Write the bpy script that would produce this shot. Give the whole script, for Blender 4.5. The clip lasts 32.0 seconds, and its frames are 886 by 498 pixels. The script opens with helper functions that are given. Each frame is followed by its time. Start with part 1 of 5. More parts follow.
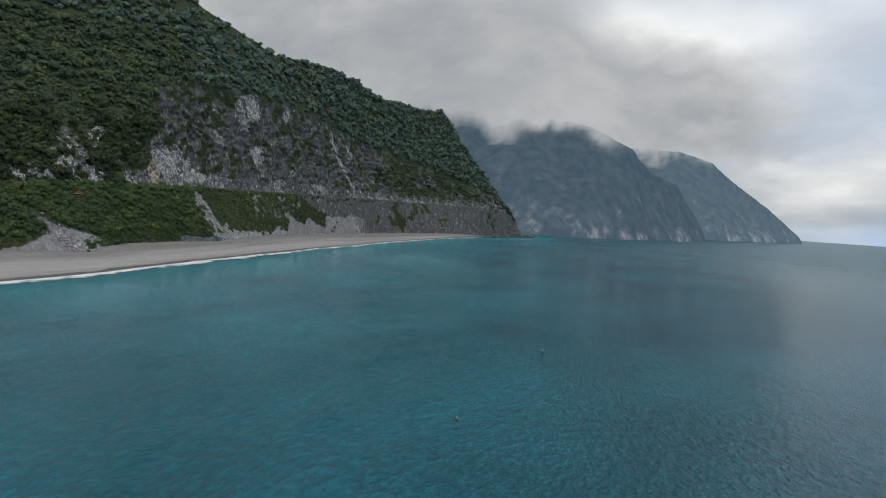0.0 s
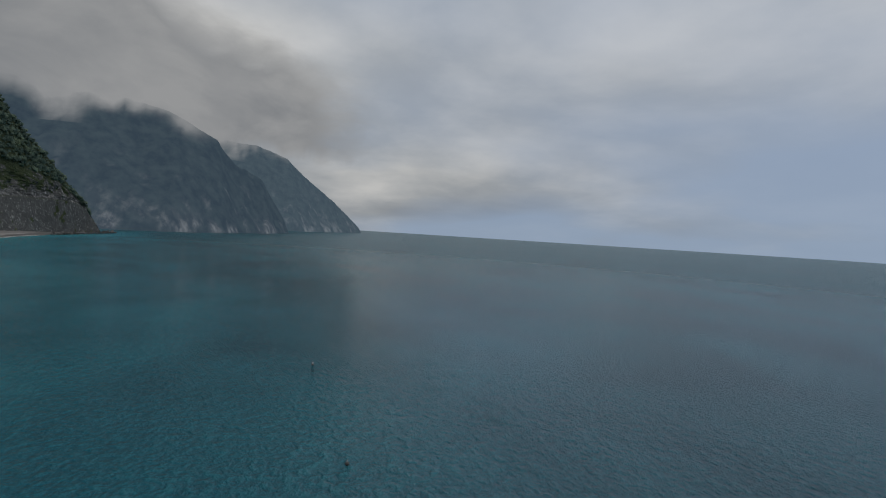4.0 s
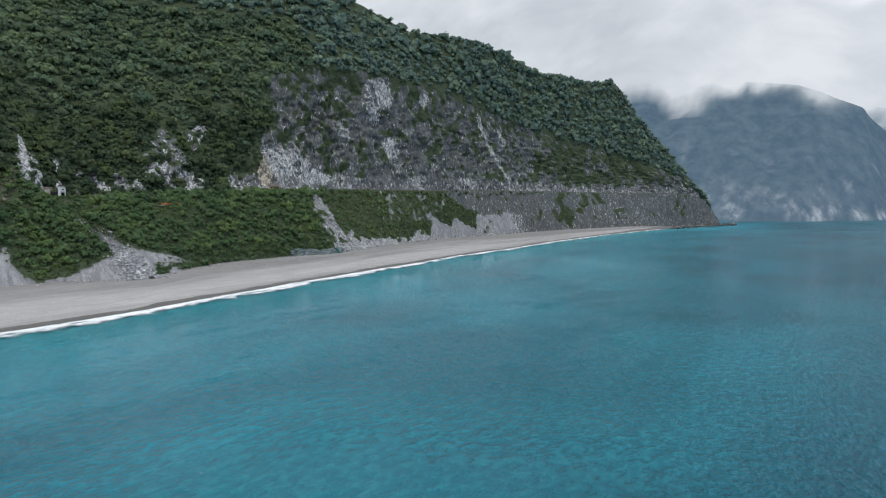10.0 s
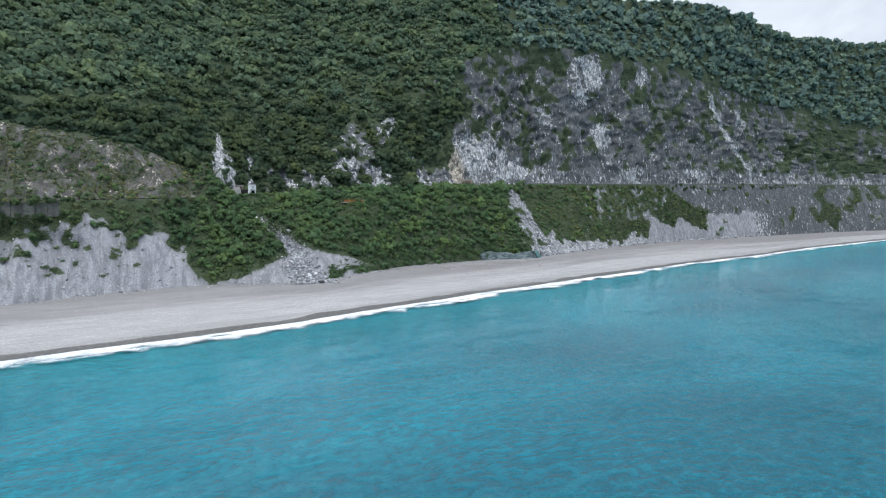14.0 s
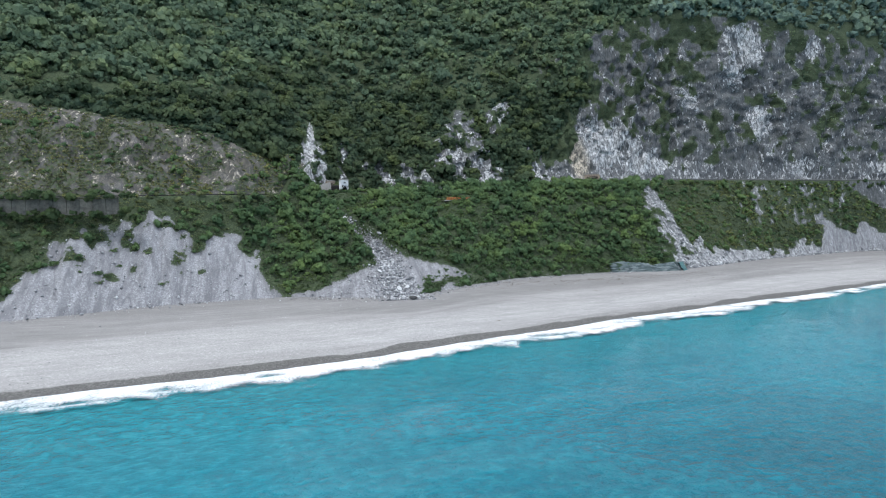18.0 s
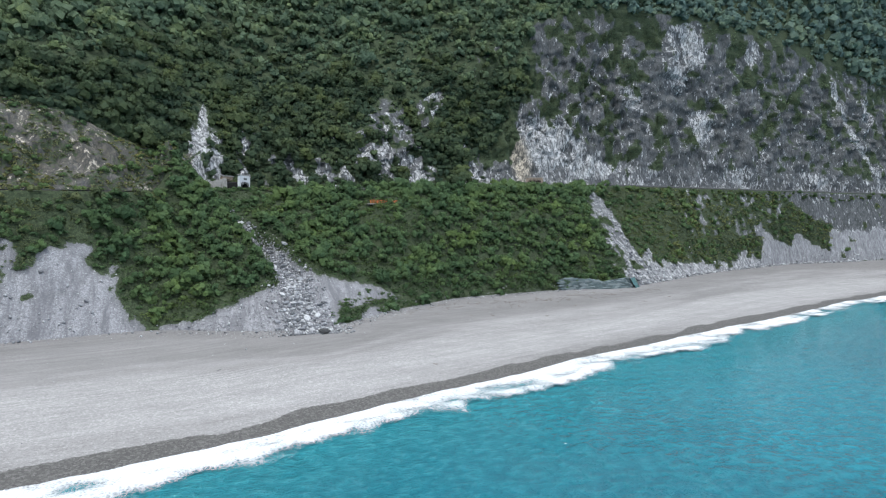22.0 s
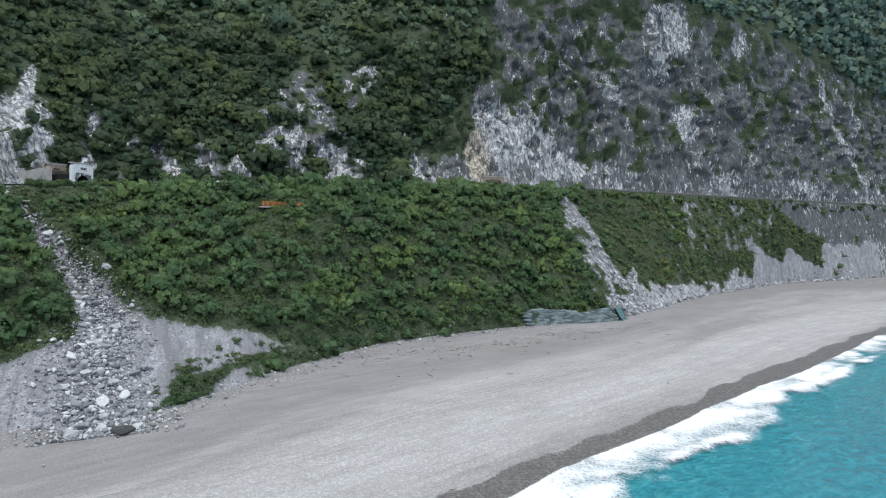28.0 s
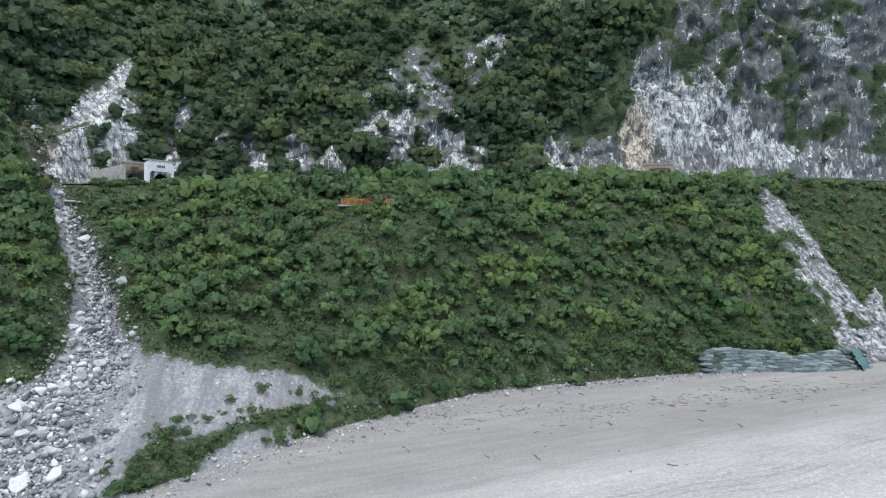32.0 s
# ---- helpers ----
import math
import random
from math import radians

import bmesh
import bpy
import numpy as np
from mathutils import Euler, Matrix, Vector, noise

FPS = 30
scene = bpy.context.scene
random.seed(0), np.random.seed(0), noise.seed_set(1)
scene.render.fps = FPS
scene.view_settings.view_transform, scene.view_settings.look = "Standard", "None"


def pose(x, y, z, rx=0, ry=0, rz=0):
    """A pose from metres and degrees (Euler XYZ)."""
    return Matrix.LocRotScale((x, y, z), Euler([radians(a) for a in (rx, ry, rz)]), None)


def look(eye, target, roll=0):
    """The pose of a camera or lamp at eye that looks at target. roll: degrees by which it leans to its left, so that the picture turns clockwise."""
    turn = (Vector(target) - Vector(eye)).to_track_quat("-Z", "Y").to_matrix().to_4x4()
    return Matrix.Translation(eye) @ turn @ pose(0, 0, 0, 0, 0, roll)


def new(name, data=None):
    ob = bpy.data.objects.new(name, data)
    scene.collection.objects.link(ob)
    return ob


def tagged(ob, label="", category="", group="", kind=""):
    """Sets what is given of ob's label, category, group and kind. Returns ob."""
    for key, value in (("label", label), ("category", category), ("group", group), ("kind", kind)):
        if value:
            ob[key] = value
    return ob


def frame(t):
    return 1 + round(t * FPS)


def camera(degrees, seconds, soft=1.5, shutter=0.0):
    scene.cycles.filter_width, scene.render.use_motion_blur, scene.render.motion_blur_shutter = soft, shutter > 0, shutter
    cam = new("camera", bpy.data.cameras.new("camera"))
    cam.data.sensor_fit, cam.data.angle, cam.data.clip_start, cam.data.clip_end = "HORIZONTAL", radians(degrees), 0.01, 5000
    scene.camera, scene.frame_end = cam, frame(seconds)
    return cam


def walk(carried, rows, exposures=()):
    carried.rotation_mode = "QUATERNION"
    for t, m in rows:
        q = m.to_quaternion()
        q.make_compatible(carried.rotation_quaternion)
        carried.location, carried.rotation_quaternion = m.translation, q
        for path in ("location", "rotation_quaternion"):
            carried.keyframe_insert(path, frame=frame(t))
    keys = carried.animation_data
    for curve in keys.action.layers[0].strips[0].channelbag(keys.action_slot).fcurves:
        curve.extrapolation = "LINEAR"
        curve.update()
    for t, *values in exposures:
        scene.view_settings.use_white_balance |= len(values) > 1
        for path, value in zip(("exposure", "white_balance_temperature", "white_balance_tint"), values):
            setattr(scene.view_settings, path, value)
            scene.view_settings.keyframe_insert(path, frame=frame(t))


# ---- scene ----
cam = camera(74.84, 32.0, 1.1)
PATH = [
    (0, (-127.91, -273.13, 42.65), (-39.34, -227.16, 36.16), 3.80),
    (0.5, (-128.92, -264.56, 42.48), (-37.02, -225.64, 36.34), 4.02),
    (1, (-130.10, -255.57, 42.32), (-34.39, -227.13, 36.82), 4.19),
    (1.5, (-131.39, -246.04, 42.17), (-32.57, -231.45, 37.43), 4.35),
    (2, (-132.10, -236.69, 42.04), (-32.18, -235.81, 38.16), 4.52),
    (3, (-130.20, -220.74, 41.84), (-32.07, -239.71, 38.81), 4.00),
    (3.5, (-126.99, -215.57, 41.73), (-29.80, -238.92, 38.62), 3.62),
    (5.5, (-98.58, -214.16, 41.37), (-0.30, -232.05, 36.92), 2.62),
    (6, (-88.51, -215.92, 41.32), (11.34, -215.00, 35.93), 2.31),
    (6.5, (-77.43, -218.12, 41.25), (20.38, -198.33, 34.74), 1.30),
    (7, (-66.09, -220.05, 41.06), (27.50, -185.54, 34.03), 0.97),
    (8, (-45.78, -220.86, 40.60), (37.43, -165.93, 32.96), 0.25),
    (9, (-32.48, -216.43, 39.69), (46.58, -155.68, 31.95), 0.05),
    (10, (-19.87, -208.79, 38.21), (51.71, -139.39, 30.49), -0.29),
    (11, (-6.54, -199.00, 36.47), (56.41, -121.67, 28.96), -0.56),
    (12, (3.58, -187.46, 35.04), (60.90, -105.83, 27.87), -0.72),
    (13, (10.64, -174.82, 34.43), (61.78, -89.17, 27.49), -0.72),
    (14, (17.99, -161.37, 33.35), (61.56, -71.61, 26.75), -0.95),
    (15, (25.07, -147.84, 32.63), (57.41, -53.42, 26.37), -1.14),
    (15.5, (27.44, -141.94, 32.47), (56.77, -46.55, 26.19), -1.12),
    (17.5, (34.32, -121.01, 33.05), (60.64, -24.74, 26.72), -0.61),
    (18, (35.67, -115.95, 33.29), (61.47, -19.54, 26.95), -0.54),
    (19, (37.91, -106.40, 33.65), (67.11, -10.97, 27.33), -0.16),
    (20, (39.36, -97.44, 34.60), (77.20, -5.09, 28.33), 0.34),
    (21, (42.48, -87.79, 35.23), (79.60, 4.84, 28.80), 0.47),
    (22, (46.29, -77.71, 35.64), (84.57, 14.45, 29.28), 0.67),
    (23, (50.37, -67.66, 36.41), (90.35, 23.78, 30.12), 0.96),
    (24, (54.70, -58.49, 37.24), (97.14, 31.85, 31.09), 1.02),
    (25, (60.40, -50.45, 37.83), (104.12, 39.28, 31.80), 1.24),
    (26, (66.99, -43.27, 37.90), (111.67, 46.01, 32.22), 1.33),
    (26.5, (70.02, -39.96, 37.66), (115.50, 48.94, 32.33), 1.40),
    (28.5, (79.75, -23.30, 36.36), (123.51, 66.46, 31.15), 1.41),
    (29, (83.07, -19.48, 36.50), (123.95, 71.62, 31.08), 1.38),
    (30, (89.06, -11.67, 36.58), (128.61, 80.03, 31.29), 1.38),
    (31, (95.65, -2.35, 35.53), (121.08, 94.25, 30.67), 0.92),
    (32, (101.98, 6.10, 35.33), (119.06, 104.52, 30.63), 0.84),
]
EXPOSURES = [(0, -0.3, 6450, 10), (1, -0.42, 6450, 10), (2, -0.75, 6500, 10), (3, -1.0, 6500, 10), (5.5, -1.05, 6500, 10), (6.3, -0.85, 6500, 10), (7.5, -0.4, 6400, 10), (9, 0.13, 6300, 10), (12, 0.58, 6000, 10), (15, 0.78, 5950, 10), (19, 0.80, 5950, 10), (23, 0.74, 6050, 10), (26, 0.7, 6050, 10), (30, 0.72, 6080, 10), (32, 1.02, 6120, 10)]
walk(cam, [(t, look(eye, target, roll)) for t, eye, target, roll in PATH], EXPOSURES)

# ---- world and light ----
def sky_world():
    world = bpy.data.worlds.new("overcast_sky")
    scene.world = world
    world.use_nodes = True
    nt = world.node_tree
    nt.nodes.clear()
    N, L = nt.nodes.new, nt.links.new
    out = N("ShaderNodeOutputWorld")
    bg = N("ShaderNodeBackground")
    sky = N("ShaderNodeTexSky")
    sky.sky_type, sky.sun_disc = "NISHITA", False
    sky.sun_elevation, sky.sun_rotation = radians(72), radians(220)
    sky.air_density, sky.dust_density = 1.0, 0.4
    gain = N("ShaderNodeVectorMath")
    gain.operation = "SCALE"
    gain.inputs["Scale"].default_value = 0.30
    L(sky.outputs[0], gain.inputs[0])
    # pale sea haze in the open sky
    hazy = N("ShaderNodeMixRGB")
    hazy.inputs[0].default_value, hazy.inputs[2].default_value = 0.6, (0.54, 0.605, 0.655, 1)
    L(gain.outputs[0], hazy.inputs[1])
    tc = N("ShaderNodeTexCoord")
    high = N("ShaderNodeVectorMath")
    high.inputs[1].default_value = (0, 0, 0.3)
    L(tc.outputs["Generated"], high.inputs[0])
    L(high.outputs[0], sky.inputs["Vector"])
    sep = N("ShaderNodeSeparateXYZ")
    L(tc.outputs["Generated"], sep.inputs[0])
    # cloud deck: a flat layer overhead, so that clouds crowd towards the horizon
    lift = N("ShaderNodeMath")
    lift.operation = "MAXIMUM"
    lift.inputs[1].default_value = 0.0
    L(sep.outputs[2], lift.inputs[0])
    add = N("ShaderNodeMath")
    add.operation = "ADD"
    add.inputs[1].default_value = 0.22
    L(lift.outputs[0], add.inputs[0])
    div = N("ShaderNodeVectorMath")
    div.operation = "DIVIDE"
    comb = N("ShaderNodeCombineXYZ")
    for k in range(3):
        L(add.outputs[0], comb.inputs[k])
    L(tc.outputs["Generated"], div.inputs[0])
    L(comb.outputs[0], div.inputs[1])
    n1 = N("ShaderNodeTexNoise")
    n1.inputs["Scale"].default_value, n1.inputs["Detail"].default_value, n1.inputs["Roughness"].default_value = 0.95, 7, 0.5
    n1.inputs["Distortion"].default_value = 0.1
    n2 = N("ShaderNodeTexNoise")
    n2.inputs["Scale"].default_value, n2.inputs["Detail"].default_value = 0.42, 3
    L(div.outputs[0], n1.inputs["Vector"])
    L(div.outputs[0], n2.inputs["Vector"])
    shade = N("ShaderNodeValToRGB")
    shade.color_ramp.elements[0].position, shade.color_ramp.elements[0].color = 0.34, (0.42, 0.46, 0.51, 1)
    shade.color_ramp.elements[1].position, shade.color_ramp.elements[1].color = 0.70, (0.98, 0.98, 0.96, 1)
    middle = shade.color_ramp.elements.new(0.53)
    middle.color = (0.61, 0.645, 0.675, 1)
    L(n1.outputs[0], shade.inputs[0])
    # open blue only out at sea, on the +x -y side
    dot = N("ShaderNodeVectorMath")
    dot.operation = "DOT_PRODUCT"
    dot.inputs[1].default_value = (0.62, -0.78, 0.0)
    L(tc.outputs["Generated"], dot.inputs[0])
    mix0 = N("ShaderNodeMath")
    mix0.operation = "MULTIPLY_ADD"
    mix0.inputs[1].default_value, mix0.inputs[2].default_value = -0.56, 0.325
    L(dot.outputs["Value"], mix0.inputs[0])
    cover = N("ShaderNodeMath")
    cover.operation = "ADD"
    L(n2.outputs[0], cover.inputs[0])
    L(mix0.outputs[0], cover.inputs[1])
    ramp = N("ShaderNodeValToRGB")
    ramp.color_ramp.elements[0].position, ramp.color_ramp.elements[1].position = 0.36, 0.62
    ramp.color_ramp.elements[0].color = (0.12, 0.12, 0.12, 1)
    over = N("ShaderNodeMath")
    over.operation = "MULTIPLY_ADD"
    over.inputs[1].default_value = 0.2
    L(lift.outputs[0], over.inputs[0])
    L(cover.outputs[0], over.inputs[2])
    L(over.outputs[0], ramp.inputs[0])
    mix = N("ShaderNodeMixRGB")
    L(ramp.outputs[0], mix.inputs[0])
    L(hazy.outputs[0], mix.inputs[1])
    L(shade.outputs[0], mix.inputs[2])
    # an overcast sky is about three times as bright overhead as at the horizon
    zen = N("ShaderNodeMath")
    zen.operation = "MULTIPLY_ADD"
    zen.inputs[1].default_value, zen.inputs[2].default_value = 0.75, 1.0
    L(lift.outputs[0], zen.inputs[0])
    # the deck is thicker over the land than out at sea
    land = N("ShaderNodeMapRange")
    land.inputs[1].default_value, land.inputs[2].default_value = -0.2, 0.6
    land.inputs[3].default_value, land.inputs[4].default_value = 0.66, 1.0
    L(dot.outputs["Value"], land.inputs[0])
    both = N("ShaderNodeMath")
    both.operation = "MULTIPLY"
    L(zen.outputs[0], both.inputs[0])
    L(land.outputs[0], both.inputs[1])
    up = N("ShaderNodeVectorMath")
    up.operation = "SCALE"
    L(mix.outputs[0], up.inputs[0])
    L(both.outputs[0], up.inputs["Scale"])
    L(up.outputs[0], bg.inputs[0])
    bg.inputs[1].default_value = 1.0
    L(bg.outputs[0], out.inputs[0])


sky_world()
sun = new("sun", bpy.data.lights.new("sun", "SUN"))
sun.data.energy, sun.data.angle, sun.data.color = 1.5, radians(15), (1.0, 0.97, 0.92)
sun.matrix_world = look((0, 0, 300), (58, 78, 0))


# ---- numbers and small tools ----
S = 1.3  # plan units to metres
rng = np.random.default_rng(7)


def hash3(ix, iy, iz, seed):
    h = (ix.astype(np.int64) * 374761393 + iy.astype(np.int64) * 668265263 + iz.astype(np.int64) * 2147483647 + seed * 974711) & 0xFFFFFFFF
    h = ((h ^ (h >> 13)) * 1274126177) & 0xFFFFFFFF
    h = ((h ^ (h >> 16)) * 2246822519) & 0xFFFFFFFF
    return ((h ^ (h >> 15)) & 0xFFFFFF) / float(0xFFFFFF)


def vnoise(x, y, z, seed=0):
    """Smooth noise from 0 to 1 on arrays."""
    x, y, z = np.broadcast_arrays(np.asarray(x, float), np.asarray(y, float), np.asarray(z, float))
    ix, iy, iz = np.floor(x), np.floor(y), np.floor(z)
    fx, fy, fz = x - ix, y - iy, z - iz
    fx, fy, fz = (f * f * (3 - 2 * f) for f in (fx, fy, fz))
    out = 0
    for a in (0, 1):
        for b in (0, 1):
            for c in (0, 1):
                w = (fx if a else 1 - fx) * (fy if b else 1 - fy) * (fz if c else 1 - fz)
                out = out + w * hash3(ix + a, iy + b, iz + c, seed)
    return out


def fbm(x, y, z, octaves=4, seed=0, rough=0.5):
    total, amp, norm, f = 0, 1.0, 0.0, 1.0
    for k in range(octaves):
        total = total + amp * vnoise(x * f, y * f, z * f, seed + 17 * k)
        norm += amp
        amp *= rough
        f *= 2.03
    return total / norm


def curve_of(pairs, blur=5.0):
    """A smooth curve through plan pairs (x, value), both in plan units; answers and takes metres."""
    px = np.array([p[0] for p in pairs], float)
    pv = np.array([p[1] for p in pairs], float)
    gx = np.arange(-330, 790, 1.0)
    gv = np.interp(gx, px, pv)
    k = np.exp(-0.5 * (np.arange(-20, 21) / blur) ** 2)
    gv = np.convolve(np.pad(gv, 20, mode="edge"), k / k.sum(), "valid")
    return lambda x: np.interp(np.asarray(x, float) / S, gx, gv) * S


def fast_mesh(name, verts, faces, smooth=False):
    """A mesh from an array of vertices and an array of equal-sided faces."""
    verts, faces = np.asarray(verts, np.float32), np.asarray(faces, np.int32)
    me = bpy.data.meshes.new(name)
    me.vertices.add(len(verts))
    me.vertices.foreach_set("co", verts.ravel())
    n, k = faces.shape
    me.loops.add(n * k)
    me.loops.foreach_set("vertex_index", faces.ravel())
    me.polygons.add(n)
    me.polygons.foreach_set("loop_start", np.arange(0, n * k, k, dtype=np.int32))
    me.polygons.foreach_set("loop_total", np.full(n, k, np.int32))
    me.update(calc_edges=True)
    if smooth:
        me.polygons.foreach_set("use_smooth", np.ones(n, bool))
    return me


def grid_faces(rows, cols):
    a = np.arange(rows * cols).reshape(rows, cols)
    return np.stack([a[:-1, :-1], a[1:, :-1], a[1:, 1:], a[:-1, 1:]], -1).reshape(-1, 4)


def attribute(me, name, values):
    at = me.attributes.new(name, "FLOAT", "POINT")
    at.data.foreach_set("value", np.asarray(values, np.float32).ravel())


def put(name, me, material, label="", category="", group="", kind="", parent=None):
    ob = new(name, me)
    if material is not None and not me.materials:
        me.materials.append(material)
    if parent is not None:
        ob.parent = parent
    return tagged(ob, label, category, group, kind)


def part(name, bm, material, parent, label=""):
    me = bpy.data.meshes.new(name)
    bm.to_mesh(me)
    bm.free()
    return put(name, me, material, label, parent=parent)


def box_bm(sx, sy, sz, at=(0, 0, 0), bevel=0.0, rz=0.0):
    bm = bmesh.new()
    bmesh.ops.create_cube(bm, size=1, matrix=Matrix.Translation(at) @ Matrix.Rotation(rz, 4, "Z") @ Matrix.Diagonal((sx, sy, sz, 1)))
    if bevel:
        bmesh.ops.bevel(bm, geom=list(bm.edges), offset=bevel, segments=2, affect="EDGES")
    return bm


# ---- materials ----
def material(name, rough=0.9):
    m = bpy.data.materials.new(name)
    m.use_nodes = True
    b = m.node_tree.nodes["Principled BSDF"]
    b.inputs["Roughness"].default_value = rough
    b.inputs["Specular IOR Level"].default_value = 0.25
    return m, m.node_tree, b


def node(nt, kind, **values):
    n = nt.nodes.new(kind)
    for key, v in values.items():
        n.inputs[key.replace("_", " ")].default_value = v
    return n


def ramp(nt, source, stops):
    r = nt.nodes.new("ShaderNodeValToRGB")
    e = r.color_ramp.elements
    while len(e) < len(stops):
        e.new(0.5)
    for el, (p, c) in zip(e, stops):
        el.position, el.color = p, (*c, 1)
    nt.links.new(source, r.inputs[0])
    return r.outputs[0]


def place_of(nt, stretch=(1, 1, 1)):
    g = nt.nodes.new("ShaderNodeNewGeometry")
    m = nt.nodes.new("ShaderNodeMapping")
    m.inputs["Scale"].default_value = stretch
    nt.links.new(g.outputs["Position"], m.inputs["Vector"])
    return m.outputs[0]


def noise_of(nt, vec, scale, detail=5, rough=0.55, distortion=0.0):
    n = node(nt, "ShaderNodeTexNoise", Scale=scale, Detail=detail, Roughness=rough, Distortion=distortion)
    nt.links.new(vec, n.inputs["Vector"])
    return n.outputs[0]


def blend(nt, fac, a, b, mode="MIX"):
    m = nt.nodes.new("ShaderNodeMixRGB")
    m.blend_type = mode
    for sock, v in zip(m.inputs, (fac, a, b)):
        if isinstance(v, (int, float)):
            sock.default_value = v
        elif isinstance(v, tuple):
            sock.default_value = (*v, 1)
        else:
            nt.links.new(v, sock)
    return m.outputs[0]


def bump_to(nt, b, height, strength, distance):
    bp = node(nt, "ShaderNodeBump", Strength=strength, Distance=distance)
    nt.links.new(height, bp.inputs["Height"])
    nt.links.new(bp.outputs[0], b.inputs["Normal"])


def attr(nt, name):
    a = nt.nodes.new("ShaderNodeAttribute")
    a.attribute_name = name
    return a.outputs["Fac"]


def cracks_of(nt, vec, scale, width, warp=1.2):
    """Dark joint lines between blocks."""
    v = node(nt, "ShaderNodeTexVoronoi", Scale=scale)
    v.feature = "DISTANCE_TO_EDGE"
    nz = node(nt, "ShaderNodeTexNoise", Scale=scale * 1.5, Detail=6, Roughness=0.7)
    nt.links.new(vec, nz.inputs["Vector"])
    off = nt.nodes.new("ShaderNodeVectorMath")
    off.operation = "MULTIPLY_ADD"
    off.inputs[1].default_value = (warp / scale,) * 3
    nt.links.new(nz.outputs["Color"], off.inputs[0])
    nt.links.new(vec, off.inputs[2])
    nt.links.new(off.outputs[0], v.inputs["Vector"])
    return ramp(nt, v.outputs["Distance"], [(0.0, (1, 1, 1)), (width, (0, 0, 0))])


def facets_of(nt, vec, scale, warp=0.3):
    """Angular blocks, each with a value of its own from 0 to 1."""
    v = node(nt, "ShaderNodeTexVoronoi", Scale=scale)
    nz = node(nt, "ShaderNodeTexNoise", Scale=scale * 2.0, Detail=5, Roughness=0.6)
    nt.links.new(vec, nz.inputs["Vector"])
    off = nt.nodes.new("ShaderNodeVectorMath")
    off.operation = "MULTIPLY_ADD"
    off.inputs[1].default_value = (warp / scale,) * 3
    nt.links.new(nz.outputs["Color"], off.inputs[0])
    nt.links.new(vec, off.inputs[2])
    nt.links.new(off.outputs[0], v.inputs["Vector"])
    sep = nt.nodes.new("ShaderNodeSeparateXYZ")
    nt.links.new(v.outputs["Color"], sep.inputs[0])
    return sep.outputs[0]


def weigh(nt, terms, start):
    """start plus the weighted sum of some values."""
    last = None
    for source, weight in terms:
        k = nt.nodes.new("ShaderNodeMath")
        k.operation = "MULTIPLY_ADD"
        k.inputs[1].default_value, k.inputs[2].default_value = weight, start
        nt.links.new(source, k.inputs[0])
        if last is not None:
            nt.links.new(last, k.inputs[2])
        last = k.outputs[0]
    return last


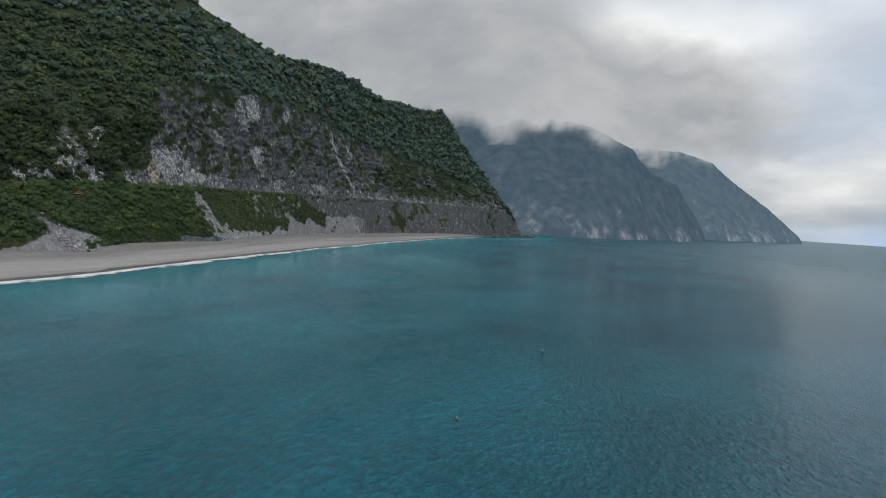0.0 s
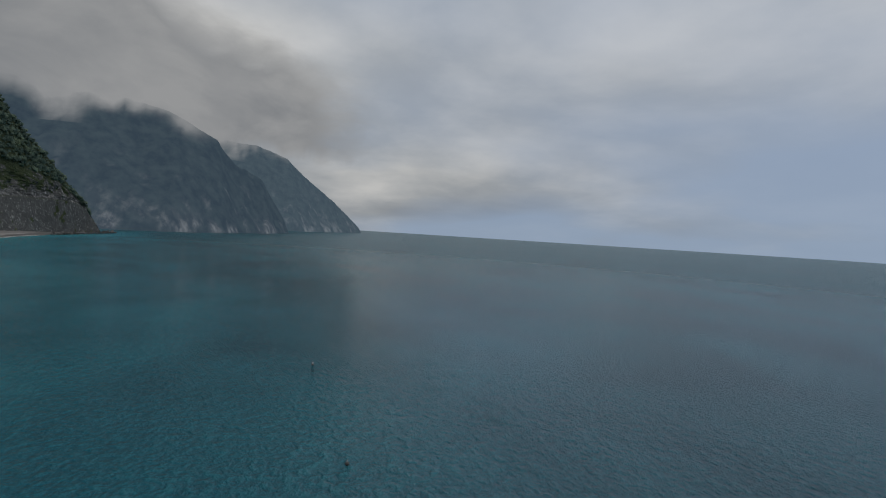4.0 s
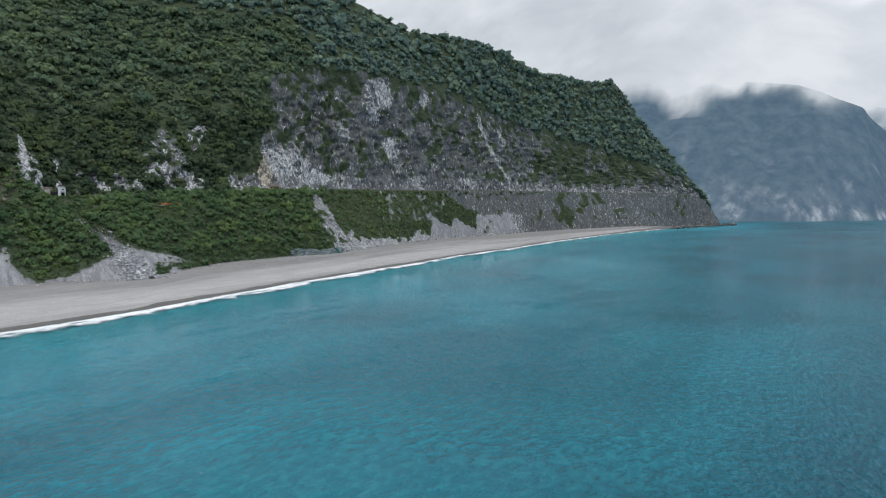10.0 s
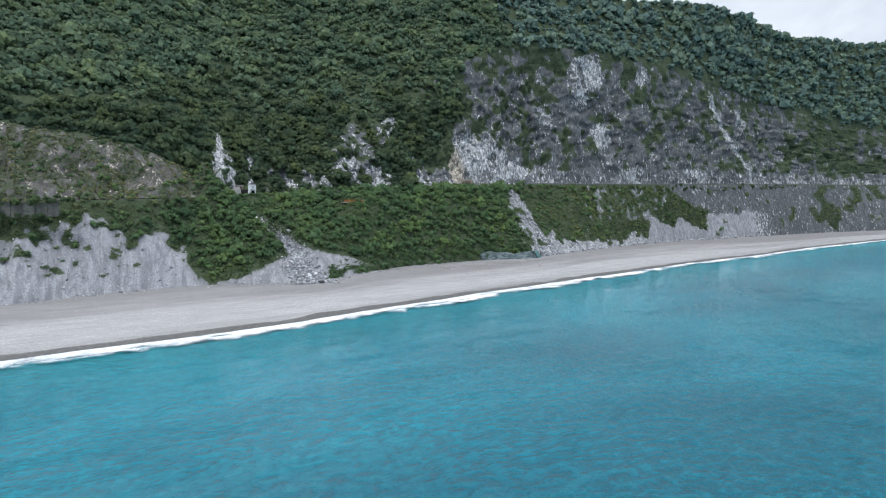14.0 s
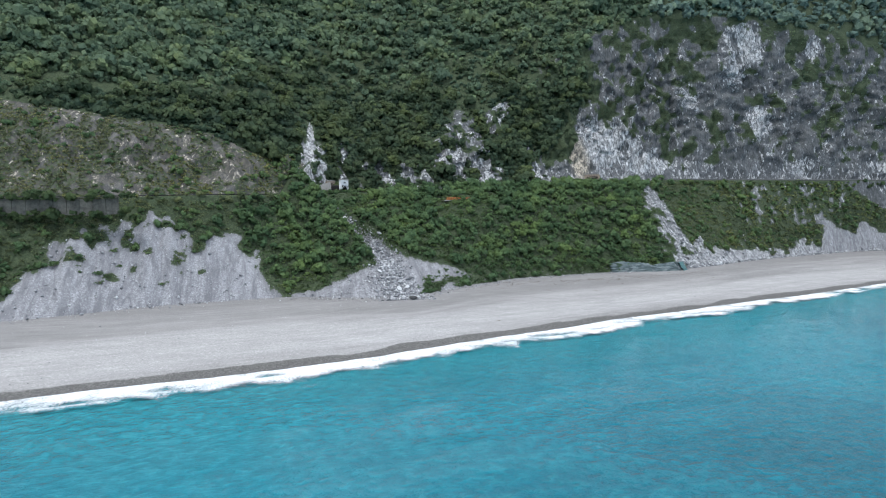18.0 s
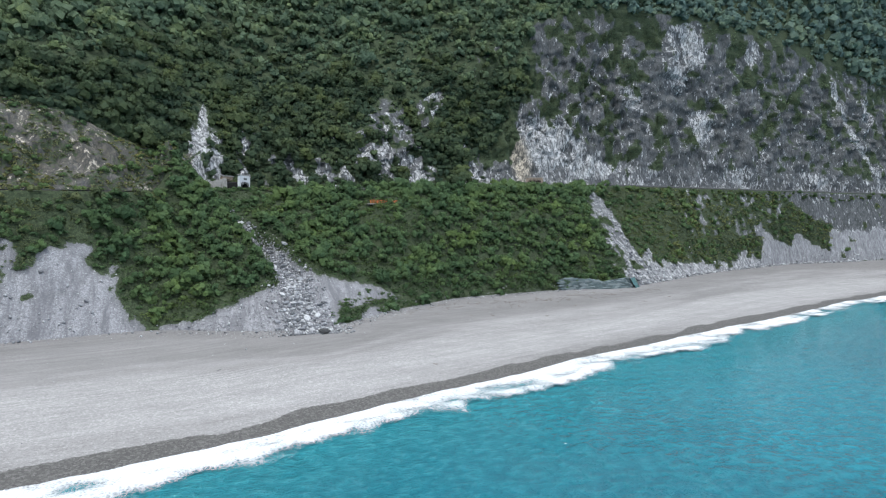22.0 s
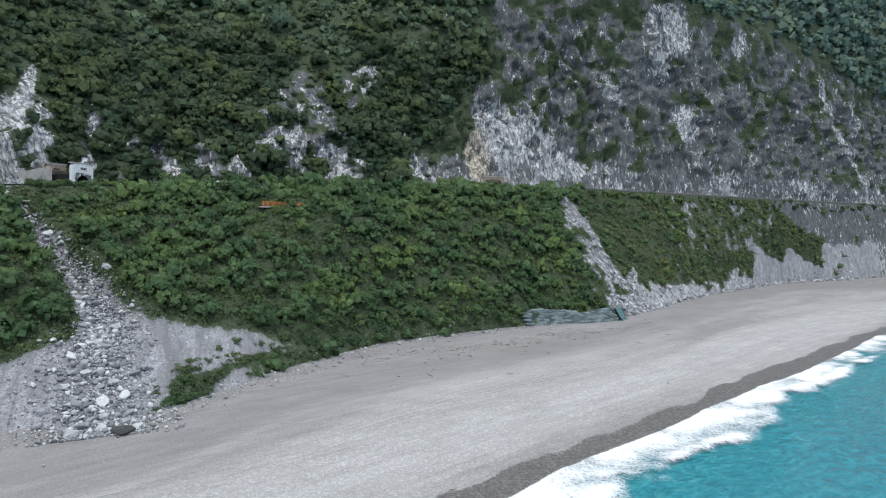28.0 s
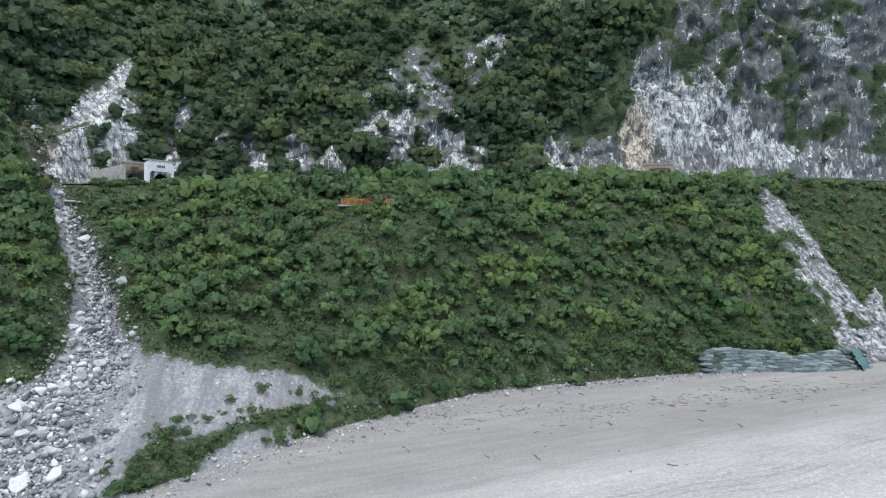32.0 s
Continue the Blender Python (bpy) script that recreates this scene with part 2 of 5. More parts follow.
def hill_material():
    """Limestone and marble, scree and undergrowth, told apart by the attributes cover, scree, pale and warm."""
    m, nt, b = material("hillside", 0.95)
    pos, tall = place_of(nt), place_of(nt, (1, 1, 0.55))
    grain = noise_of(nt, tall, 0.11, 11, 0.74, 0.3)
    rough = noise_of(nt, place_of(nt, (1, 1, 0.5)), 0.5, 9, 0.75, 0.2)
    fine = noise_of(nt, pos, 1.1, 11, 0.82)
    large, small = facets_of(nt, place_of(nt, (1, 1, 0.6)), 0.15), facets_of(nt, place_of(nt, (1, 1, 0.6)), 0.7)
    streak = noise_of(nt, place_of(nt, (1, 1, 0.55)), 1.3, 8, 0.78)
    shard = facets_of(nt, place_of(nt, (1, 1, 0.5)), 1.2, 0.25)
    tone = weigh(nt, ((large, 0.16), (small, 0.14), (rough, 0.22), (shard, 0.16), (fine, 0.30), (grain, 0.30)), -0.16)
    rock = ramp(nt, tone, [(0.28, (0.076, 0.079, 0.082)), (0.42, (0.114, 0.117, 0.121)), (0.56, (0.152, 0.155, 0.158)), (0.74, (0.21, 0.212, 0.214))])
    moss = noise_of(nt, place_of(nt, (1, 1, 0.6)), 0.10, 10, 0.74)
    rock = blend(nt, ramp(nt, weigh(nt, ((moss, 1.0), (attr(nt, "pale"), -0.25)), 0.0), [(0.36, (0, 0, 0)), (0.44, (0.35, 0.35, 0.35)), (0.56, (0.62, 0.62, 0.62))]), rock, (0.064, 0.067, 0.062))
    # fresh white breaks, crisp and drawn out downwards
    chip = weigh(nt, ((noise_of(nt, place_of(nt, (1, 1, 0.42)), 0.48, 7, 0.64, 0.5), 0.70), (streak, 0.22), (shard, 0.08), (attr(nt, "pale"), 0.19)), 0.0)
    white = ramp(nt, weigh(nt, ((fine, 0.36), (small, 0.36), (shard, 0.28)), 0.0), [(0.28, (0.21, 0.21, 0.21)), (0.50, (0.38, 0.378, 0.370)), (0.72, (0.56, 0.553, 0.54))])
    rock = blend(nt, ramp(nt, chip, [(0.590, (0, 0, 0)), (0.606, (1, 1, 1))]), rock, white)
    rock = blend(nt, ramp(nt, weigh(nt, ((streak, 1.0), (attr(nt, "pale"), 0.08)), 0.0), [(0.62, (0, 0, 0)), (0.68, (0.2, 0.2, 0.2))]), rock, (0.30, 0.30, 0.30))
    rock = blend(nt, attr(nt, "warm"), rock, (0.95, 0.84, 0.68), "MULTIPLY")
    seams = blend(nt, 1.0, cracks_of(nt, place_of(nt, (1, 1, 0.45)), 0.28, 0.07), ramp(nt, rough, [(0.42, (1, 1, 1)), (0.62, (0.2, 0.2, 0.2))]), "MULTIPLY")
    rock = blend(nt, seams, rock, (0.030, 0.031, 0.031))
    rock = blend(nt, cracks_of(nt, place_of(nt, (1, 1, 0.32)), 0.62, 0.075), rock, (0.045, 0.046, 0.047))
    cell = node(nt, "ShaderNodeTexVoronoi", Scale=3.6)
    nt.links.new(pos, cell.inputs["Vector"])
    peb = nt.nodes.new("ShaderNodeSeparateXYZ")
    nt.links.new(cell.outputs["Color"], peb.inputs[0])
    gravel = ramp(nt, noise_of(nt, pos, 2.2, 8, 0.8), [(0.3, (0.136, 0.132, 0.135)), (0.5, (0.232, 0.227, 0.232)), (0.7, (0.37, 0.366, 0.37))])
    gravel = blend(nt, 0.3, gravel, ramp(nt, peb.outputs[0], [(0.0, (0.14, 0.14, 0.15)), (0.6, (0.34, 0.345, 0.36)), (1.0, (0.62, 0.62, 0.62))]))
    wash = noise_of(nt, place_of(nt, (1, 0.22, 0.22)), 0.45, 8, 0.72, 0.6)
    gravel = blend(nt, ramp(nt, wash, [(0.42, (0, 0, 0)), (0.60, (0.8, 0.8, 0.8))]), gravel, (0.132, 0.129, 0.136))
    bare = blend(nt, attr(nt, "scree"), rock, gravel)
    green = ramp(nt, noise_of(nt, pos, 1.8, 8, 0.8), [(0.38, (0.018, 0.024, 0.013)), (0.50, (0.040, 0.055, 0.027)), (0.64, (0.085, 0.108, 0.055))])
    edge = nt.nodes.new("ShaderNodeMath")
    edge.operation = "MULTIPLY_ADD"
    edge.inputs[1].default_value = 0.7
    nt.links.new(attr(nt, "cover"), edge.inputs[0])
    nt.links.new(noise_of(nt, pos, 0.9, 6, 0.7), edge.inputs[2])
    col = blend(nt, ramp(nt, edge.outputs[0], [(0.80, (0, 0, 0)), (0.90, (1, 1, 1))]), bare, green)
    nt.links.new(col, b.inputs["Base Color"])
    bump_to(nt, b, weigh(nt, ((rough, 0.6), (fine, 0.4), (large, 0.25), (small, 0.12)), 0.0), 0.75, 0.6)
    return m


def sand_material():
    m, nt, b = material("beach_shingle", 0.95)
    pos = place_of(nt)
    fine = noise_of(nt, pos, 4.0, 6, 0.8)
    drift = noise_of(nt, place_of(nt, (0.3, 1, 1)), 0.3, 6, 0.65)
    col = ramp(nt, attr(nt, "band"), [(0.15, (0.200, 0.191, 0.185)), (0.42, (0.232, 0.223, 0.217)), (0.58, (0.290, 0.279, 0.272)), (0.9, (0.335, 0.324, 0.316))])
    col = blend(nt, 0.25, col, ramp(nt, drift, [(0.3, (0.3, 0.3, 0.3)), (0.7, (0.7, 0.7, 0.7))]), "OVERLAY")
    col = blend(nt, 0.5, col, ramp(nt, fine, [(0.3, (0.2, 0.2, 0.2)), (0.7, (0.72, 0.71, 0.70))]), "OVERLAY")
    # coarse pebbles
    cell = node(nt, "ShaderNodeTexVoronoi", Scale=3.2)
    nt.links.new(pos, cell.inputs["Vector"])
    peb = nt.nodes.new("ShaderNodeSeparateXYZ")
    nt.links.new(cell.outputs["Color"], peb.inputs[0])
    col = blend(nt, attr(nt, "berm"), col, ramp(nt, peb.outputs[0], [(0.0, (0.22, 0.22, 0.22)), (0.7, (0.5, 0.5, 0.5)), (1.0, (0.85, 0.85, 0.85))]), "OVERLAY")
    # thin tide lines along the shore
    along = nt.nodes.new("ShaderNodeCombineXYZ")
    nt.links.new(attr(nt, "off"), along.inputs[0])
    place = nt.nodes.new("ShaderNodeSeparateXYZ")
    nt.links.new(place_of(nt, (0.03, 1, 1)), place.inputs[0])
    nt.links.new(place.outputs[0], along.inputs[1])
    lines = noise_of(nt, along.outputs[0], 0.9, 7, 0.75)
    col = blend(nt, 0.28, col, ramp(nt, lines, [(0.36, (0.30, 0.30, 0.30)), (0.5, (0.5, 0.5, 0.5)), (0.64, (0.66, 0.66, 0.66))]), "OVERLAY")
    # wheel tracks running along the beach
    wander = weigh(nt, ((noise_of(nt, place_of(nt, (1, 0.05, 0)), 0.018, 2), 16.0), (attr(nt, "off"), 1.0)), -8.0)
    groove = nt.nodes.new("ShaderNodeMath")
    groove.operation = "SINE"
    nt.links.new(weigh(nt, ((wander, 5.5),), 0.0), groove.inputs[0])
    belt = ramp(nt, weigh(nt, ((wander, 0.02),), 0.0), [(0.46, (0, 0, 0)), (0.50, (1, 1, 1)), (0.57, (1, 1, 1)), (0.62, (0, 0, 0))])
    worn = ramp(nt, noise_of(nt, place_of(nt, (0.1, 0.6, 1)), 0.5, 5, 0.7), [(0.42, (0, 0, 0)), (0.6, (1, 1, 1))])
    tracks = blend(nt, 1.0, blend(nt, 1.0, ramp(nt, groove.outputs[0], [(0.55, (0, 0, 0)), (0.9, (0.34, 0.34, 0.34))]), belt, "MULTIPLY"), worn, "MULTIPLY")
    col = blend(nt, tracks, col, (0.12, 0.115, 0.112))
    wet = ramp(nt, fine, [(0.3, (0.055, 0.052, 0.048)), (0.7, (0.15, 0.142, 0.133))])
    wet = blend(nt, 0.35, wet, ramp(nt, peb.outputs[0], [(0.0, (0.03, 0.03, 0.03)), (0.6, (0.11, 0.105, 0.10)), (0.92, (0.24, 0.23, 0.22))]))
    w = ramp(nt, weigh(nt, ((attr(nt, "wet"), 1.0), (noise_of(nt, pos, 0.9, 6, 0.7), 0.9)), -0.45), [(0.42, (0, 0, 0)), (0.6, (1, 1, 1))])
    nt.links.new(blend(nt, w, col, wet), b.inputs["Base Color"])
    r = nt.nodes.new("ShaderNodeMapRange")
    nt.links.new(w, r.inputs[0])
    r.inputs[3].default_value, r.inputs[4].default_value = 0.95, 0.6
    nt.links.new(r.outputs[0], b.inputs["Roughness"])
    bump_to(nt, b, fine, 0.5, 0.15)
    return m


def sea_material():
    m, nt, b = material("sea_water", 0.12)
    b.inputs["Specular IOR Level"].default_value = 0.40
    b.inputs["IOR"].default_value = 1.333
    patch = noise_of(nt, place_of(nt, (1, 1.5, 1)), 0.010, 4, 0.5, 0.4)
    near = ramp(nt, patch, [(0.36, (0.006, 0.124, 0.178)), (0.5, (0.009, 0.164, 0.226)), (0.64, (0.013, 0.206, 0.274))])
    deep = ramp(nt, patch, [(0.35, (0.008, 0.060, 0.084)), (0.65, (0.011, 0.104, 0.140))])
    silt = blend(nt, attr(nt, "shallow"), near, (0.04, 0.27, 0.315))
    col = blend(nt, attr(nt, "deep"), silt, deep)
    # pale streaks of spent foam
    lace = noise_of(nt, place_of(nt, (0.45, 1.2, 1)), 0.9, 7, 0.72, 0.8)
    col = blend(nt, ramp(nt, lace, [(0.68, (0, 0, 0)), (0.82, (0.035, 0.035, 0.035))]), col, (0.20, 0.42, 0.47))
    r = nt.nodes.new("ShaderNodeMapRange")
    nt.links.new(attr(nt, "open"), r.inputs[0])
    r.inputs[3].default_value, r.inputs[4].default_value = 0.08, 0.30
    nt.links.new(r.outputs[0], b.inputs["Roughness"])
    chop = noise_of(nt, place_of(nt, (0.85, 1.1, 1)), 0.95, 6, 0.62, 0.3)
    swell = noise_of(nt, place_of(nt, (0.7, 1, 1)), 0.13, 4, 0.5)
    h = nt.nodes.new("ShaderNodeMath")
    h.operation = "MULTIPLY_ADD"
    h.inputs[1].default_value = 0.12
    nt.links.new(swell, h.inputs[0])
    k = nt.nodes.new("ShaderNodeMath")
    k.operation = "MULTIPLY_ADD"
    k.inputs[1].default_value = 1.5
    nt.links.new(noise_of(nt, place_of(nt, (0.8, 1.1, 1)), 0.46, 4, 0.55, 0.3), k.inputs[0])
    nt.links.new(chop, k.inputs[2])
    nt.links.new(k.outputs[0], h.inputs[2])
    # crests paler, troughs darker: light through thin water, put into the colour
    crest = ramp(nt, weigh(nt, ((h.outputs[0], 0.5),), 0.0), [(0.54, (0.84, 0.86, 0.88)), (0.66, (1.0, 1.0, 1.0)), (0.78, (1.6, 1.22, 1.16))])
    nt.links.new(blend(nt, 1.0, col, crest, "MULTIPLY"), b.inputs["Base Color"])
    bp = node(nt, "ShaderNodeBump", Distance=1.15)
    flat = nt.nodes.new("ShaderNodeMapRange")
    nt.links.new(attr(nt, "open"), flat.inputs[0])
    flat.inputs[3].default_value, flat.inputs[4].default_value = 1.0, 0.9
    nt.links.new(flat.outputs[0], bp.inputs["Strength"])
    nt.links.new(h.outputs[0], bp.inputs["Height"])
    nt.links.new(bp.outputs[0], b.inputs["Normal"])
    return m


def leaf_material(name, dark, mid, light, spray=5.0):
    m, nt, b = material(name, 0.7)
    b.inputs["Specular IOR Level"].default_value = 0.15
    g = nt.nodes.new("ShaderNodeNewGeometry")
    pos = place_of(nt)
    col = ramp(nt, g.outputs["Random Per Island"], [(0.0, tuple(0.5 * (p + q) for p, q in zip(dark, mid))), (0.6, mid), (1.0, tuple(0.5 * (p + q) for p, q in zip(light, mid)))])
    tint = ramp(nt, noise_of(nt, pos, 0.06, 3), [(0.36, (0.72, 0.78, 0.76)), (0.5, (1.0, 1.0, 0.95)), (0.64, (1.26, 1.18, 0.92))])
    plant = ramp(nt, attr(nt, "plant"), [(0.0, (0.70, 0.77, 0.77)), (0.35, (0.90, 0.94, 0.94)), (0.7, (1.08, 1.06, 0.97)), (1.0, (1.24, 1.20, 1.0))])
    col = blend(nt, 1.0, blend(nt, 1.0, col, tint, "MULTIPLY"), plant, "MULTIPLY")
    speck = noise_of(nt, pos, spray, 3, 0.7)
    col = blend(nt, 1.0, col, ramp(nt, speck, [(0.36, (0.66, 0.69, 0.68)), (0.5, (1, 1, 1)), (0.64, (1.28, 1.25, 1.15))]), "MULTIPLY")
    bump_to(nt, b, speck, 0.8, 0.25)
    nt.links.new(col, b.inputs["Base Color"])
    # light passes through the leaves
    glow = nt.nodes.new("ShaderNodeBsdfTranslucent")
    nt.links.new(col, glow.inputs["Color"])
    both = nt.nodes.new("ShaderNodeMixShader")
    both.inputs[0].default_value = 0.3
    nt.links.new(b.outputs[0], both.inputs[1])
    nt.links.new(glow.outputs[0], both.inputs[2])
    nt.links.new(both.outputs[0], nt.nodes["Material Output"].inputs[0])
    return m


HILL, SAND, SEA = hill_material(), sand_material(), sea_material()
LEAF = leaf_material("broad_leaves", (0.062, 0.098, 0.050), (0.092, 0.148, 0.071), (0.130, 0.197, 0.091))
# darker than broad_leaves, so that gaps between crowns look shaded
UNDER = leaf_material("undergrowth_leaves", (0.050, 0.074, 0.036), (0.076, 0.112, 0.052), (0.108, 0.152, 0.070))
# lighter and bluer than wood_leaves, with some haze mixed into the colour
LEAF_FAR = leaf_material("hazed_forest_leaves", (0.069, 0.102, 0.067), (0.104, 0.148, 0.096), (0.144, 0.194, 0.130), 3.0)
# shade under the crowns put into the colour; also the dark olive cliff scrub
WOOD_UNDER = leaf_material("dark_forest_leaves", (0.039, 0.060, 0.039), (0.060, 0.089, 0.056), (0.088, 0.123, 0.077), 3.0)
LEAF_WOOD = leaf_material("wood_leaves", (0.050, 0.071, 0.040), (0.071, 0.099, 0.054), (0.098, 0.131, 0.072), 3.0)
# paler and bluer than the nearer leaves: haze put into the colour
LEAF_MIST = leaf_material("hazed_mountain_leaves", (0.084, 0.127, 0.119), (0.125, 0.182, 0.167), (0.170, 0.235, 0.211), 2.0)
DRY = leaf_material("dry_grass", (0.112, 0.124, 0.068), (0.176, 0.190, 0.102), (0.245, 0.250, 0.142))
GRASS = leaf_material("rank_grass", (0.084, 0.102, 0.052), (0.124, 0.146, 0.074), (0.168, 0.186, 0.098))

# ---- the lie of the land (plan units) ----
shore = curve_of([(-300, -14), (-130, -8), (-20, 0), (5, 4), (38, 10), (67, 19), (105, 30), (154, 42), (228, 61), (295, 72), (354, 87), (481, 105), (565, 113), (640, 114), (700, 110), (745, 104), (776, 101)])
toe = curve_of([(-300, 22), (-130, 32), (-60, 40), (-25, 42), (0, 54), (27, 59), (42, 52), (56, 49), (66, 57), (75, 65), (97, 78), (136, 84), (165, 88), (222, 111), (290, 130), (350, 131), (456, 136), (560, 124), (650, 117), (700, 113), (745, 107), (776, 104)], 3)
edge_y = curve_of([(-300, 60), (-60, 66), (-20, 68), (10, 74), (24, 84), (36, 102), (46, 108), (80, 107), (145, 113), (180, 124), (300, 137), (400, 142), (500, 142), (600, 130), (690, 117), (745, 110), (776, 106)], 3)
edge_z = curve_of([(-300, 29), (-20, 30), (25, 31), (45, 32.5), (80, 33.5), (145, 36.5), (180, 38.3), (300, 39.3), (400, 40), (690, 40), (715, 38), (740, 31), (760, 15), (776, 3)])
top_y = curve_of([(-300, 104), (-60, 100), (-20, 97), (6, 96), (18, 98), (31, 108), (45, 130), (60, 134), (100, 131), (130, 138), (150, 141), (180, 145), (237, 148), (300, 152), (350, 156), (420, 160), (500, 158), (600, 147), (690, 126), (720, 119), (745, 113), (776, 107)], 4)
top_z = curve_of([(-300, 66), (-60, 60), (-20, 54), (6, 50), (18, 44), (31, 40), (45, 52), (60, 56), (100, 62), (130, 82), (150, 97), (180, 112), (237, 117), (300, 116), (350, 110), (420, 100), (500, 90), (600, 80), (690, 62), (720, 48), (745, 34), (764, 17), (776, 4)], 4)
crest_y = curve_of([(-300, 340), (-60, 330), (60, 300), (130, 255), (200, 190), (247, 178), (285, 172), (363, 168), (455, 172), (548, 172), (600, 166), (640, 155), (680, 140), (710, 128), (735, 118), (745, 115), (776, 108)])
crest_z = curve_of([(-300, 250), (-60, 240), (60, 222), (130, 208), (200, 188), (247, 174), (285, 162), (330, 163), (363, 165), (400, 164), (455, 158), (548, 159), (596, 165), (608, 161), (625, 143), (650, 118), (680, 99), (701, 78), (720, 59), (735, 48), (745, 39), (756, 28), (766, 15), (776, 4)], 4)
GULLY = [(112, 27), (95, 39), (81, 48), (70, 52), (62, 53), (48, 54)]  # (y, x) of the boulder chute


def gully_x(y):
    g = GULLY[::-1]
    return np.interp(np.asarray(y) / S, [a for a, _ in g], [b for _, b in g]) * S


def bank(x, y, seg):
    u, v = (np.asarray(x) - gully_x(y)) / S, np.asarray(y) / S
    return np.exp(-(((u + 8.5) / 5.0) ** 2)) * np.clip((v - 64) / 22, 0, 1) * np.clip((116 - v) / 12, 0, 1) * ((seg > 3) & (seg < 5.4))


SEGMENTS = (8, 14, 22, 50, 4, 84, 46, 6)


def profile(x):
    """Control points of the slope from the sea bed to behind the crest, for each x."""
    sh, to = shore(x), np.maximum(toe(x), shore(x) + 2.5)
    ey = np.maximum(edge_y(x), to + 1.5)
    tz = np.interp(x / S, [-300, 560, 650, 745], [6.5, 6.5, 3.5, 1.5])
    ez = np.maximum(edge_z(x), tz + 1)
    ry = ey + np.interp(x / S, [-300, 34, 42, 60, 72, 690, 720], [6.5, 6.5, 13, 12, 7.5, 6.5, 1.0])
    ty = np.maximum(top_y(x), ry + 2)
    cy = np.maximum(crest_y(x), ty + 3)
    Y = np.stack([sh - 70, sh, sh + 0.35 * (to - sh), to, ey, ry, ty, cy, cy + 190], -1)
    Z = np.stack([0 * x - 9, 0 * x + 0.1, 0.42 * tz, tz, ez, ez + 0.02, np.maximum(top_z(x), ez + 1), np.maximum(crest_z(x), ez + 2), np.maximum(crest_z(x) - 80, -5)], -1)
    return Y, Z


def shape_land(x):
    Y, Z = profile(x)
    ys, zs, seg = [], [], []
    for k, n in enumerate(SEGMENTS):
        u = np.arange(n + (k == len(SEGMENTS) - 1)) / n
        ys.append(Y[:, k, None] * (1 - u) + Y[:, k + 1, None] * u)
        f = u + 0 * x[:, None]
        if k == 3:  # the thicket's slope bulges below the road
            mid = np.interp(x / S, [72, 92, 150, 172], [0.55, 0.75, 0.74, 0.58])[:, None]
            f = np.where(u < 0.55, u / 0.55 * mid, mid + (u - 0.55) / 0.45 * (1 - mid))
        zs.append(Z[:, k, None] * (1 - f) + Z[:, k + 1, None] * f)
        seg.append(k + u + 0 * x[:, None])
    y, z, seg = np.concatenate(ys, 1), np.concatenate(zs, 1), np.concatenate(seg, 1)
    xx = x[:, None] + 0 * y
    # spurs, ribs and ledges
    bench = np.clip(1 - np.abs(seg - 3.5) * 2, 0, 1) ** 0.6
    cliff = np.clip(1 - np.abs(seg - 5.5) * 2, 0, 1) ** 0.5
    high = np.clip(seg - 6, 0, 1)
    rib = fbm(xx * 0.03, y * 0.004, z * 0.006, 4, 3) - 0.5
    crag = np.abs(fbm(xx * 0.16, y * 0.05, z * 0.07, 4, 13, 0.6) - 0.5)
    y = y + cliff * (rib * 16 + (fbm(xx * 0.12, y * 0.05, z * 0.09, 4, 9) - 0.5) * 9 - crag * 12 + np.abs(fbm(xx * 0.24, y * 0.1, z * 0.16, 3, 15, 0.6) - 0.5) * 8 + (vnoise(xx * 0.55, y * 0.2, z * 0.3, 16) - 0.5) * 1.6) * np.clip((xx / S - 20) / 60, 0.6, 1)
    # broken blocks and columns
    wx, wz = xx + 5 * fbm(xx * 0.15, z * 0.15, 0.3, 3, 71), z + 7 * fbm(xx * 0.12, z * 0.12, 0.8, 3, 73)
    y = y + cliff * (hash3(np.floor(wx / 4.6), np.floor(wz / 8.5), 0 * wx, 75) * 2.6 + hash3(np.floor(wx / 2.3), np.floor(wz / 3.6), 0 * wx, 77) * 1.9 - 2.2) * np.clip((xx / S - 36) / 10, 0, 1)
    z = z + cliff * (fbm(xx * 0.1, y * 0.03, z * 0.15, 3, 12) - 0.5) * 5
    z = z + bench * (fbm(xx * 0.05, y * 0.05, 0.5, 4, 5) - 0.5) * 9 + high * (1 - high * 0.6) * (fbm(xx * 0.025, y * 0.025, 0.2, 5, 21) - 0.5) * 34
    gnaw = np.abs(fbm(xx * 0.10 + y * 0.05, y * 0.03, z * 0.03, 4, 35, 0.6) - 0.5)
    z = z + np.clip(1 - np.abs(seg - 5.5) * 2, 0, 1) * np.clip((36 - xx / S) / 8, 0, 1) * (4 - gnaw * 34)
    # knoll under the lookout
    z = z + bench * 5.0 * np.exp(-(((xx / S - 82) / 7) ** 2) - ((y / S - 97) / 6) ** 2)
    # the chute and its fan
    d = (xx - gully_x(y)) / S
    d = np.where(d < 0, -1.6 * d, d)
    wide = np.interp(y / S, [48, 60, 80, 105, 115], [11, 7, 3.2, 2.4, 2.2])
    cut = np.clip(1 - d / wide, 0, 1)
    z = z - bench * cut ** 0.7 * np.interp(y / S, [52, 65, 85, 108], [0.5, 2.5, 4.5, 3])
    # bushy bank on the near side of the chute, rising over the road
    z = z + 9.5 * bank(xx, y, seg)
    # raking ribs on the scree to the west
    west = bench * np.clip((14 - xx / S) / 10, 0, 1)
    z = z + west * (np.abs(fbm(xx * 0.11 + y * 0.02, y * 0.014, 0.9, 4, 31, 0.6) - 0.5) * 17 - 2.4)
    return xx, y, z, seg, cut


